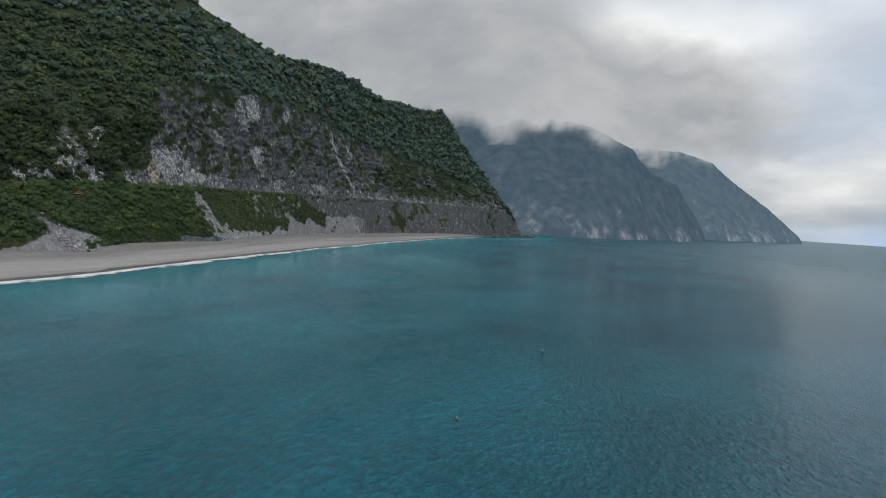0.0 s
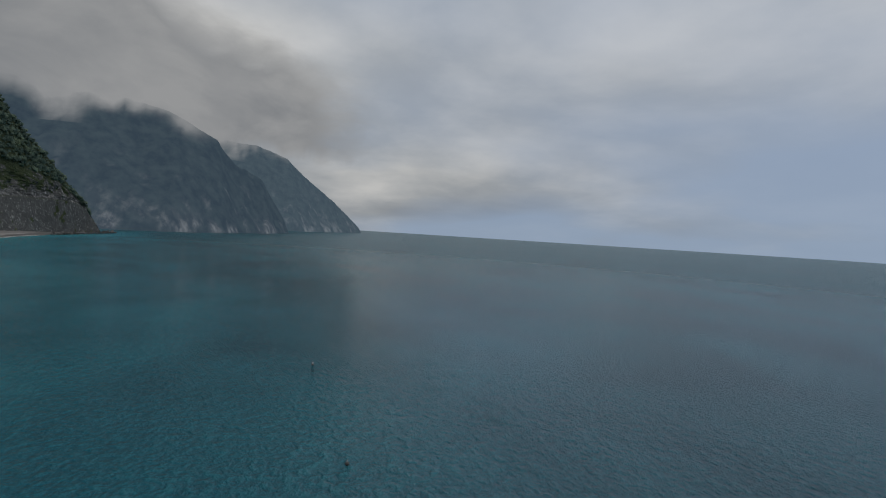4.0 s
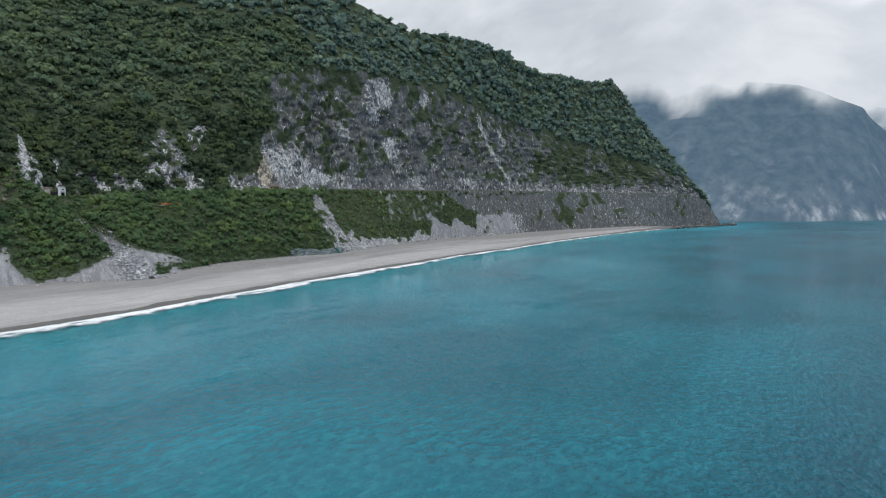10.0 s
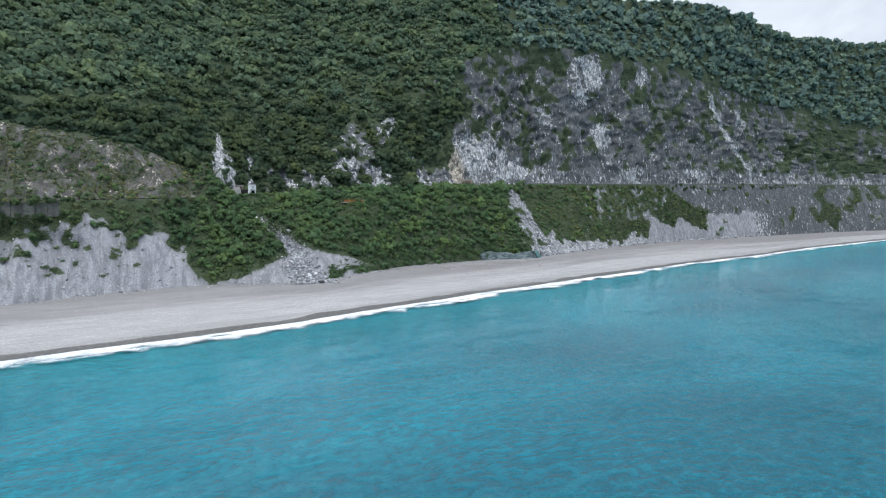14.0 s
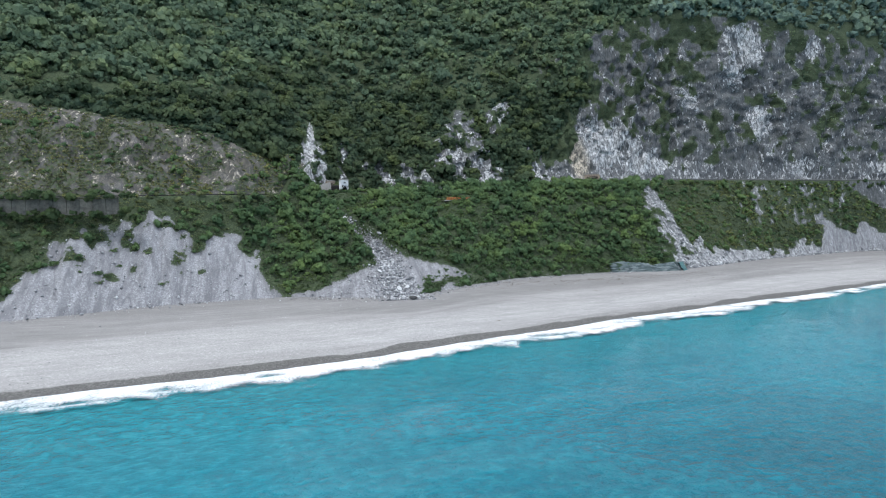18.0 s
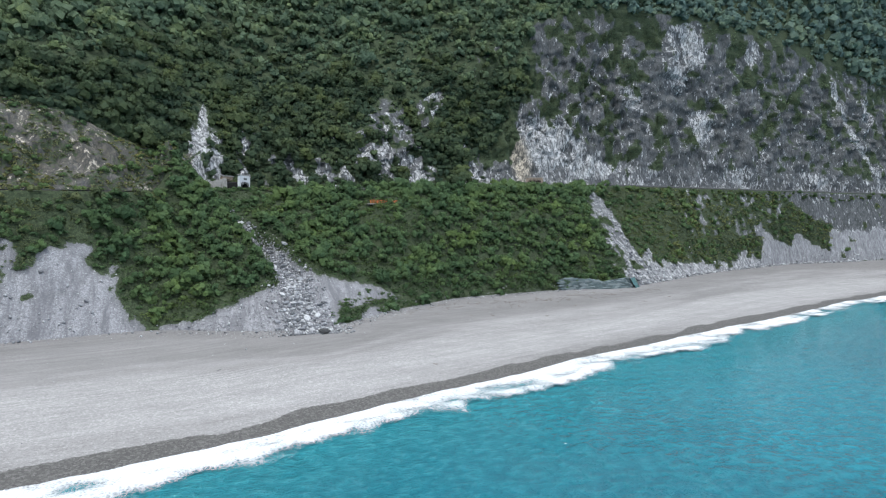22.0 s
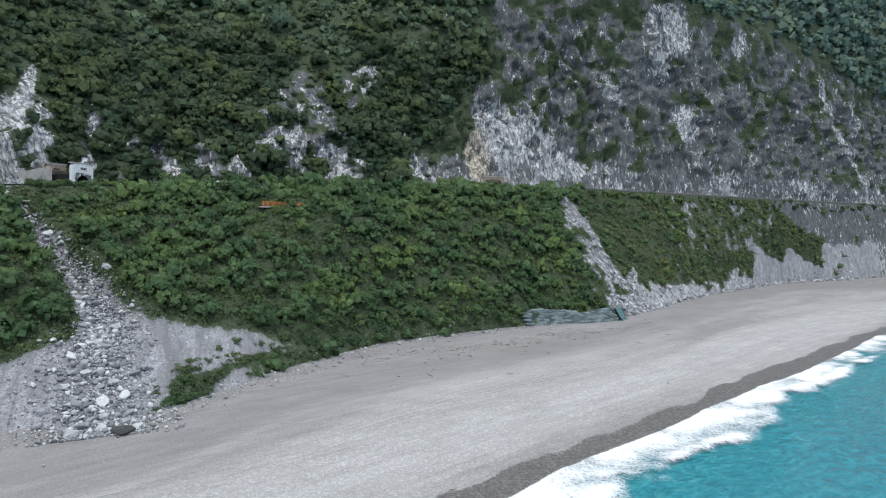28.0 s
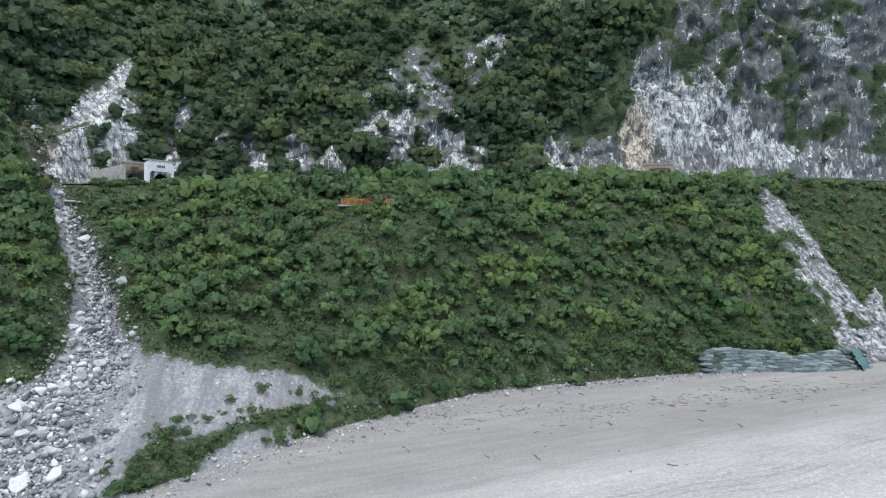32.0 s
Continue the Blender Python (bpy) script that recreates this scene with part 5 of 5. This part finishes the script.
WOOD = plain("driftwood", (0.16, 0.13, 0.10))
BAG = stone_material("netted_sandbag", (0.085, 0.108, 0.108), (0.145, 0.180, 0.180), (0.235, 0.265, 0.260))
NET = plain("green_netting", (0.07, 0.14, 0.14), 0.9, 0.4, 3.0)
YELLOW = leaf_material("yellow_flowers", (0.30, 0.24, 0.02), (0.50, 0.40, 0.03), (0.65, 0.55, 0.06))


def arch_slab(wide, high, open_w, open_h, thick):
    """A portal face in the xz plane with an arched opening; its front is at y = 0 and it reaches back to thick."""
    bm = bmesh.new()
    n = 14
    spring = open_h - open_w / 2
    inner = [(-open_w / 2, 0)] + [(-open_w / 2 * math.cos(math.pi * k / n), spring + open_w / 2 * math.sin(math.pi * k / n)) for k in range(n + 1)] + [(open_w / 2, 0)]
    outer = []
    for k, (x, z) in enumerate(inner):
        if k == 0:
            outer.append((-wide / 2, 0))
        elif k == len(inner) - 1:
            outer.append((wide / 2, 0))
        else:
            f = (k - 1) / n
            if f < 0.25:
                outer.append((-wide / 2, spring + (high - spring) * f / 0.25))
            elif f > 0.75:
                outer.append((wide / 2, spring + (high - spring) * (1 - f) / 0.25))
            else:
                outer.append((-wide / 2 + wide * (f - 0.25) / 0.5, high))
    rings = [[bm.verts.new((x, y, z)) for x, z in ring] for y, ring in ((0, inner), (0, outer), (thick, outer), (thick, inner))]
    for a in range(4):
        p, q = rings[a], rings[(a + 1) % 4]
        for k in range(len(inner) - 1):
            bm.faces.new((p[k], p[k + 1], q[k + 1], q[k]))
    bmesh.ops.recalc_face_normals(bm, faces=bm.faces)
    return bm


def tunnel_portal(m, wide, high, open_w, open_h, face_mat, label, bars):
    thing = new("tunnel_portal")
    thing.matrix_world = m
    tagged(thing, label, "tunnel portal", "tunnel portals on the road")
    part("face", arch_slab(wide, high, open_w, open_h, 0.9), face_mat, thing)
    part("parapet", box_bm(wide + 0.3, 1.2, 0.35, (0, 0.45, high + 0.175), 0.05), CONCRETE, thing, "grey concrete parapet cap")
    # near-black lining and an added end wall imitate the tunnel's unlit depth
    part("lining", arch_slab(open_w + 1.2, open_h + 0.6, open_w - 0.02, open_h - 0.01, 9.0), DARK, thing, "tunnel bore, its lining coloured near black for shade")
    part("bore_end", box_bm(open_w + 1, 0.3, open_h + 0.5, (0, 9.2, open_h / 2)), DARK, thing)
    plate = part("name_plate", box_bm(wide * 0.42, 0.10, 0.95, (0, -0.04, high - 1.15), 0.02), face_mat, thing)
    for k in range(bars):
        part("plate_bar", box_bm(wide * 0.05, 0.06, 0.6, ((k - (bars - 1) / 2) * wide * 0.078, -0.11, high - 1.15), 0.01), DARK, plate)
    return thing


def facing(x, y, z, nx, ny):
    """The pose of a thing whose front looks along (nx, ny)."""
    return Matrix.Translation((x, y, z)) @ Matrix.Rotation(math.atan2(nx, -ny), 4, "Z")


tunnel_portal(facing(60.9, 148.2, 41.6, 0.84, -0.54), 7.3, 6.5, 4.4, 3.6, WHITE_PAINT, "white-painted road tunnel portal with a dark arched mouth", 4)
tunnel_portal(facing(55.0, 149.3, 41.4, 0.72, -0.69), 5.6, 6.3, 4.0, 4.0, BRICK, "older brown-faced tunnel portal beside the white one", 4)
tunnel_portal(facing(188.2, 154.6, 46.4, -0.45, -0.89), 7.8, 5.6, 4.6, 4.0, BRICK, "brown brick tunnel portal at the foot of the cliff", 5)


def rock_shed():
    """Leaning wall of the old road's rock shed, its top falling away from the portals."""
    thing = new("rock_shed")
    thing.matrix_world = facing(50.2, 143.6, 40.4, 0.25, -0.97)
    tagged(thing, "stained concrete rock shed over the old road", "rock shed")

    def sloped(x0, x1, y0, y1, low, high):
        bm = bmesh.new()
        q = [bm.verts.new((x, y, z)) for y in (y0, y1) for x, z in ((x0, -0.5), (x1, -0.5), (x1, high), (x0, low))]
        for f in ((0, 1, 2, 3), (7, 6, 5, 4), (0, 4, 5, 1), (1, 5, 6, 2), (2, 6, 7, 3), (3, 7, 4, 0)):
            bm.faces.new([q[k] for k in f])
        return bm

    part("wall", sloped(-4.2, 4.2, 0, 0.7, 4.1, 6.6), CONCRETE, thing)
    part("roof", sloped(-4.2, 4.6, 0.75, 5.5, 3.9, 6.3), CONCRETE, thing, "pale sloping concrete roof")
    part("end_wall", box_bm(0.6, 5.0, 5.4, (4.3, 2.6, 2.7), 0.06), CONCRETE, thing)
    for k in range(3):
        part("buttress", box_bm(0.55, 0.7, 3.6 + 0.7 * k, (-3.4 + 3.1 * k, -0.36, 1.5 + 0.35 * k), 0.06), CONCRETE, thing)


rock_shed()


def build_road():
    x = np.concatenate([np.arange(-380, 60, 2.0), np.arange(60, 890, 3.0)])
    e, z = edge_y(x), edge_z(x)
    wide = 5.6
    prof = [(0.5, 0.30), (0.5, 0.42), (wide, 0.42), (wide, 0.30)]
    v = np.stack([np.stack([x, np.maximum(e, toe(x) + 1.5) + a, np.maximum(z, 0) + b], -1) for a, b in prof], 1)
    put("road", fast_mesh("road", v.reshape(-1, 3), grid_faces(len(x), 4)), ASPHALT, "narrow asphalt cliff road", "road", kind="structure")
    # low wall along the drop
    keep = (x > 236) & (x < 880)
    xe = x[keep]
    prof = [(0.0, 0.1), (0.0, 0.85), (0.3, 0.85), (0.3, 0.1)]
    v = np.stack([np.stack([xe, np.maximum(edge_y(xe), toe(xe) + 1.5) + a, edge_z(xe) + b], -1) for a, b in prof], 1)
    put("road_wall", fast_mesh("road_wall", v.reshape(-1, 3), grid_faces(len(xe), 4)), plain_dark, "low concrete wall along the outer road edge", "wall", kind="structure")


build_road()


def railing():
    """Orange fence on the terrace over the thicket."""
    x0, x1, y, z = 78.3 * S, 86.2 * S, 95.4 * S, 29.6 * S
    terrace = new("terrace")
    terrace.location = ((x0 + x1) / 2, y + 2.6, z)
    tagged(terrace, "small concrete lookout terrace among the shrubs", "terrace")
    part("deck", box_bm(x1 - x0 + 1.6, 8.6, 0.35, (0, 1.5, -0.18), 0.05), CONCRETE, terrace)
    part("footing", box_bm(x1 - x0 + 1.0, 6.0, 2.6, (0, 2.0, -1.6)), plain_dark, terrace)
    fence = new("railing")
    fence.location = (x0, y, z)
    tagged(fence, "orange-painted railing on the lookout terrace", "railing")
    n = 9
    step = (x1 - x0) / (n - 1)
    for k in range(n):
        part("post", box_bm(0.16, 0.16, 1.25, (k * step, 0, 0.62), 0.02), ORANGE, fence)
    for h in (0.22, 0.70, 1.18):
        part("rail", box_bm(x1 - x0 + 0.2, 0.10, 0.12, ((x1 - x0) / 2, 0, h), 0.02), ORANGE, fence)
    for k in range(4 * (n - 1)):
        part("baluster", box_bm(0.07, 0.05, 0.95, ((k + 0.5) * step / 4, 0, 0.70)), ORANGE, fence)


def shelter():
    """Open shelter on the terrace behind the railing."""
    thing = new("shelter")
    thing.location = (82.0 * S, 98.6 * S, 29.6 * S)
    tagged(thing, "open timber shelter with a dark flat roof on the terrace", "shelter")
    part("roof", box_bm(5.6, 2.8, 0.22, (0, 0, 2.35), 0.04), plain_dark, thing, "dark flat roof")
    for x in (-2.4, 0.0, 2.4):
        for y in (-1.1, 1.1):
            part("post", box_bm(0.16, 0.16, 2.3, (x, y, 1.1)), WOOD, thing)
    part("bench", box_bm(4.2, 0.45, 0.12, (0, 0.8, 0.48), 0.02), WOOD, thing)
    part("beam", box_bm(5.4, 0.14, 0.18, (0, -1.1, 2.18)), WOOD, thing)


railing()
shelter()


def low_wall():
    thing = new("roadside_wall")
    thing.location = (68.5, 141.6, 42.0)
    tagged(thing, "low brown and pale roadside wall behind the shrubs", "wall")
    for k in range(9):
        part("panel", box_bm(2.15, 0.35, 1.5, (k * 2.25, 0.05 * math.sin(k), 0.5 + k * 0.07), 0.04), ORANGE if k in (1, 2) else BRICK if k < 5 else CONCRETE, thing)
    for k in range(10):
        part("cap", box_bm(0.4, 0.5, 1.8, (k * 2.25 - 1.1, 0, 0.55 + k * 0.07), 0.04), CONCRETE, thing)


low_wall()


def street_lamp(x, y, z, high, turn, label):
    thing = new("street_lamp")
    thing.matrix_world = pose(x, y, z, 0, 0, turn)
    tagged(thing, label, "street lamp", "street lamps on the road")
    bm = bmesh.new()
    bmesh.ops.create_cone(bm, cap_ends=True, segments=10, radius1=0.13, radius2=0.08, depth=high, matrix=Matrix.Translation((0, 0, high / 2)))
    part("pole", bm, STEEL, thing)
    bm = bmesh.new()
    bmesh.ops.create_cone(bm, cap_ends=True, segments=8, radius1=0.07, radius2=0.05, depth=1.7, matrix=Matrix.Translation((-0.75, 0, high + 0.2)) @ Matrix.Rotation(radians(-75), 4, "Y"))
    part("arm", bm, STEEL, thing)
    part("lamp_head", box_bm(0.75, 0.3, 0.16, (-1.7, 0, high + 0.42), 0.05), STEEL, thing)


street_lamp(98.6, 145.6, 42.9, 6.6, 20, "grey steel street lamp beside the road")
street_lamp(131.4, 150.8, 44.5, 5.9, 200, "thin grey street lamp against the rock face")
street_lamp(166.9, 153.0, 45.8, 6.4, 170, "grey lamp post near the brown tunnel portal")


def gabions():
    """Courses of sandbags under green netting at the foot of the thicket."""
    thing = new("sandbag_wall")
    thing.location = (133 * S, 83.2 * S, 0)
    tagged(thing, "sagging wall of netted grey-green sandbags at the slope foot", "sandbag wall")
    r = random.Random(4)
    shapes = []
    for k in range(4):
        bm = bmesh.new()
        bmesh.ops.create_cube(bm, size=1, matrix=Matrix.Diagonal((2.6, 1.3, 0.62, 1)))
        bmesh.ops.bevel(bm, geom=list(bm.edges), offset=0.22, segments=2, affect="EDGES")
        for v in bm.verts:
            v.co += Vector(noise.noise_vector(v.co * 1.3 + Vector((k * 7.0, 0, 0)))) * 0.13
        me = bpy.data.meshes.new("sandbag")
        bm.to_mesh(me)
        bm.free()
        me.materials.append(BAG)
        shapes.append(me)
    length = 26.0 * S
    for row in range(9):
        n = 17 - (row == 8) * 7
        for k in range(n):
            f = (k + 0.5 * (row % 2)) / 17
            sag = 0.4 * math.sin(f * 7 + 0.5) + 0.12 * math.sin(f * 21 + row * 0.6)
            ob = put("sandbag", shapes[r.randrange(4)], None, parent=thing)
            ob.location = (f * length, row * 0.33 - 0.6 + 0.6 * math.sin(f * 7) + f * 0.8, 5.75 + row * 0.49 + sag * (0.3 + row * 0.14))
            ob.rotation_euler = (r.uniform(-0.08, 0.08), r.uniform(-0.10, 0.10), r.uniform(-0.15, 0.15))
    for k in range(7):
        ob = put("sandbag", shapes[k % 4], None, parent=thing)
        ob.location = (-2.5 - k * 2.4, 0.4 * math.sin(k * 2.1) - 0.4, 5.6 + 0.15 * math.sin(k))
        ob.rotation_euler = (0.1, r.uniform(-0.2, 0.2), r.uniform(-0.3, 0.3))
    for row in range(5):
        for k in range(2):
            ob = put("sandbag", shapes[(row + k) % 4], None, parent=thing)
            ob.location = (length + 0.8 + k * 1.7 - row * 0.25, 0.6 + k * 0.9 + row * 0.4, 5.7 + row * 0.82)
            ob.rotation_euler = (0.15, 0.25, 0.5)
    bm = bmesh.new()
    bmesh.ops.create_grid(bm, x_segments=30, y_segments=8, size=0.5, matrix=Matrix.Translation((length + 2.5, 0.9, 7.4)) @ Matrix.Rotation(0.45, 4, "Z") @ Matrix.Rotation(radians(58), 4, "X") @ Matrix.Diagonal((4.0, 5.2, 1, 1)))
    for v in bm.verts:
        v.co += Vector(noise.noise_vector(v.co * 0.8)) * 0.35
    part("loose_net", bm, NET, thing, "torn blue-green netting at the end of the wall")


gabions()


def retaining_wall():
    thing = new("retaining_wall")
    thing.location = (-96, 79.6, 33.0)
    tagged(thing, "dark stained concrete retaining wall under the road", "retaining wall")
    for k in range(24):
        part("wall_panel", box_bm(3.4, 0.6, 5.0, (k * 3.5, 0.02 * k + 0.08 * (k % 3), 2.9 + 0.15 * math.sin(k * 1.7)), 0.05), MOSSY, thing)
    part("coping", box_bm(84, 0.9, 0.3, (40.5, 0.2, 5.75), 0.05), MOSSY, thing, "weathered concrete coping")


retaining_wall()


def ledge_wall():
    thing = new("terrace_wall")
    thing.location = (93.6 * S, 95.2 * S, 25.0 * S)
    tagged(thing, "dark concrete terrace wall half hidden by shrubs", "retaining wall")
    for k in range(5):
        part("wall_panel", box_bm(3.0, 0.4, 1.9, (1.5 + k * 3.06, 0.05 * (k % 2), 0.2), 0.04), plain_dark, thing)
    part("slab", box_bm(15.6, 2.4, 0.2, (7.7, 1.2, 1.25), 0.03), CONCRETE, thing)


ledge_wall()


def white_block(x, y, z, turn, label):
    thing = new("concrete_block")
    thing.matrix_world = pose(x, y, z, 0, 0, turn)
    tagged(thing, label, "concrete block", "white blocks on the road edge")
    part("body", box_bm(2.2, 0.9, 0.75, (0, 0, 0.37), 0.08), WHITE_PAINT, thing)
    part("foot", box_bm(2.4, 1.2, 0.16, (0, 0, 0.02), 0.03), CONCRETE, thing)


white_block(208.9, 157.2, 47.3, 8, "white-painted concrete barrier block on the road edge")
white_block(212.6, 157.8, 47.5, -5, "white-painted concrete barrier block on the road edge")
plank = new("concrete_slab", None)
plank.matrix_world = pose(51.2, 127.4, ground(51.2, 127.4) + 0.6, 8, 4, 25)
tagged(plank, "broken pale concrete slab lying in the gully", "slab")
part("slab", box_bm(3.2, 1.1, 0.25, (0, 0, 0), 0.04), CONCRETE, plank)
part("broken_edge", box_bm(0.7, 0.9, 0.22, (1.8, 0.1, -0.08), 0.06, 0.5), CONCRETE, plank)


# ---- single shrubs and trees near the beach ----
def shrub_mesh(seed, leaf, count, mat):
    r = np.random.default_rng(seed)
    lumps = r.normal(size=(7, 3)) * (0.5, 0.5, 0.25)
    per = count // 7
    c, n, s = clump_leaves(per * 7, leaf, 0.8)
    at = c * 0.55 + np.repeat(lumps, per, 0) + (0, 0, 0.45)
    q = leaf_quads(at, n, s).reshape(-1, 3)
    me = fast_mesh("crown", q, np.arange(len(q)).reshape(-1, 4), True)
    attribute(me, "plant", np.full(len(q), r.uniform(0.25, 0.75)))
    soft = np.repeat(c + 0.5 * at, 4, 0)
    me.normals_split_custom_set_from_vertices(soft / np.linalg.norm(soft, axis=1)[:, None])
    me.materials.append(mat)
    return me


def stem_mesh(high):
    bm = bmesh.new()
    for k in range(3):
        a = k * 2.1
        m = Matrix.Translation((0.12 * math.cos(a), 0.12 * math.sin(a), high / 2)) @ Matrix.Rotation(0.3 * math.cos(a), 4, "Y") @ Matrix.Rotation(0.3 * math.sin(a), 4, "X")
        bmesh.ops.create_cone(bm, cap_ends=False, segments=5, radius1=0.07, radius2=0.03, depth=high, matrix=m)
    me = bpy.data.meshes.new("stem")
    bm.to_mesh(me)
    bm.free()
    me.materials.append(WOOD)
    return me


def single_shrubs():
    r = np.random.default_rng(88)
    crowns = [shrub_mesh(900 + k, 0.24, 434, LEAF) for k in range(6)]
    stem = stem_mesh(1.0)
    spots = []
    for x, y in zip(r.uniform(59, 84, 400) * S, r.uniform(0, 9, 400)):
        if len(spots) < 60 and r.random() < 0.5:
            spots.append((x, toe(x) + y, r.uniform(0.5, 1.3), "low green shrub growing on the debris fan"))
    for x in r.uniform(84, 160, 120) * S:
        spots.append((x, toe(x) + r.uniform(0.8, 7), r.uniform(0.8, 1.9), "leafy green shrub at the foot of the thicket"))
    for x in np.append(r.uniform(-50, 14, 14), [2.0, -1.0]) * S:
        spots.append((x, toe(x) + r.uniform(3, 20), r.uniform(0.7, 1.6), "lone green bush on the grey scree"))
    for x in r.uniform(57, 140, 56) * S:
        spots.append((x, edge_y(x) + r.uniform(-1.5, 1.0), r.uniform(1.2, 2.6), "bushy green shrub beside the road"))
    for x in r.uniform(50, 72, 34):
        spots.append((x, edge_y(x) + r.uniform(-1.0, 3.0), r.uniform(0.8, 1.5), "bushy green shrub in front of the tunnel portals"))
    for x, y, size in ((62.8, 146.2, 1.5), (60.8, 145.2, 1.6), (58.4, 145.6, 1.5), (64.4, 147.2, 1.4), (56.4, 146.4, 1.4)):
        spots.append((x, y, size, "leafy shrub half hiding a tunnel mouth"))
    for x in r.uniform(100, 115, 10):
        spots.append((x, 95.4 * S - r.uniform(0.8, 3.0), r.uniform(0.8, 1.3), "green shrub below the orange railing"))
    for x in r.uniform(180, 200, 12):
        spots.append((x, edge_y(x) + r.uniform(-1.0, 2.5), r.uniform(1.2, 2.0), "green shrub in front of the brown portal"))
    for x, y, size, label in spots:
        z = ground(x, y)
        thing = new("shrub")
        thing.location = (x, y, z - 0.1)
        thing.scale = (size, size, size * r.uniform(0.8, 1.15))
        thing.rotation_euler = (0, 0, r.uniform(0, 6.28))
        tagged(thing, label, "shrub", "shrubs near the beach")
        put("crown", crowns[r.integers(6)], None, parent=thing)
        put("stem", stem, None, parent=thing)
    flower = new("flowering_shrub")
    flower.location, flower.scale = (172.0, 146.9, ground(172.0, 146.9) + 0.3), (1.6, 1.6, 1.4)
    tagged(flower, "yellow flowering shrub beside the brown portal", "shrub")
    put("crown", crowns[1], None, parent=flower)
    put("blossom", shrub_mesh(950, 0.30, 120, YELLOW), None, "bright yellow blossom", parent=flower)


single_shrubs()


# ---- wrack on the beach ----
def driftwood():
    r = np.random.default_rng(19)
    places = [(144.8, 74.5), (162.9, 85.3), (177.7, 93.5), (156.1, 93.1), (127.4, 77.9), (142.2, 87.2), (93.6, 39.9)]
    for k in range(18):
        x, y = places[k] if k < len(places) else (r.uniform(105, 215), 0)
        y = y or toe(x) - r.uniform(3, 26)
        size = r.uniform(0.9, 2.2)
        bm = bmesh.new()
        for j in range(3):
            a = r.normal(scale=0.5)
            m = Matrix.Rotation(a, 4, "Z") @ Matrix.Translation((0.1 * j, 0, 0)) @ Matrix.Rotation(radians(90), 4, "Y")
            bmesh.ops.create_cone(bm, cap_ends=True, segments=6, radius1=0.06, radius2=0.02, depth=size * (1 - 0.28 * j), matrix=m)
        me = bpy.data.meshes.new("driftwood")
        bm.to_mesh(me)
        bm.free()
        ob = put("driftwood", me, WOOD, "weathered brown driftwood branch lying on the shingle", "driftwood", "driftwood on the beach")
        ob.location, ob.rotation_euler = (x, y, ground(x, y) + 0.08), (0, r.normal(scale=0.04), r.uniform(0, 3.1))


driftwood()


def twig_litter():
    """Broken twigs lying in loose arcs where the last waves left them."""
    r = np.random.default_rng(29)
    vs, fs = [], []
    arcs = [(128, 20, 11, 1.5), (150, 26, 8, -2.0), (172, 18, 13, 2.5), (196, 22, 10, -1.5), (110, 16, 6, 1.0), (158, 30, 17, 3.0)]
    cube = np.array([(x, y, z) for x in (-0.5, 0.5) for y in (-0.5, 0.5) for z in (-0.5, 0.5)])
    quads = np.array([(0, 1, 3, 2), (4, 6, 7, 5), (0, 4, 5, 1), (2, 3, 7, 6), (0, 2, 6, 4), (1, 5, 7, 3)])
    for x0, wide, off, bend in arcs:
        for _ in range(75):
            f = r.uniform(-1, 1)
            x = x0 + wide * f + r.normal(scale=0.8)
            y = toe(x) - off + bend * (1 - f * f) * 1.6 + r.normal(scale=1.0) * (1 + 2 * (r.random() < 0.25))
            a = r.uniform(0, np.pi)
            v = cube * (r.gamma(2.0, 0.22) + 0.12, r.uniform(0.04, 0.11), 0.06)
            v = np.stack([v[:, 0] * np.cos(a) - v[:, 1] * np.sin(a), v[:, 0] * np.sin(a) + v[:, 1] * np.cos(a), v[:, 2]], -1)
            fs.append(quads + 8 * len(vs))
            vs.append(v + (x, y, ground(x, y) + 0.05))
    put("twig_litter", fast_mesh("twig_litter", np.concatenate(vs), np.concatenate(fs)), WOOD, "thin brown twigs strewn in arcs over the beach", "driftwood", kind="stuff")


twig_litter()


def float_mark(x, y, label):
    thing = new("fishing_float")
    thing.location = (x, y, 0.2)
    tagged(thing, label, "float", "floats on the sea")
    bm = bmesh.new()
    bmesh.ops.create_uvsphere(bm, u_segments=12, v_segments=8, radius=0.4, matrix=Matrix.Diagonal((1.3, 1, 0.8, 1)))
    part("body", bm, plain_dark, thing)
    bm = bmesh.new()
    bmesh.ops.create_cone(bm, cap_ends=True, segments=6, radius1=0.06, radius2=0.04, depth=0.5, matrix=Matrix.Translation((0, 0, 0.5)))
    part("stick", bm, WHITE_PAINT, thing)


float_mark(50, -219, "dark fishing float drifting on the open sea")
float_mark(-22, -224, "small dark float with a pale stick on the water")
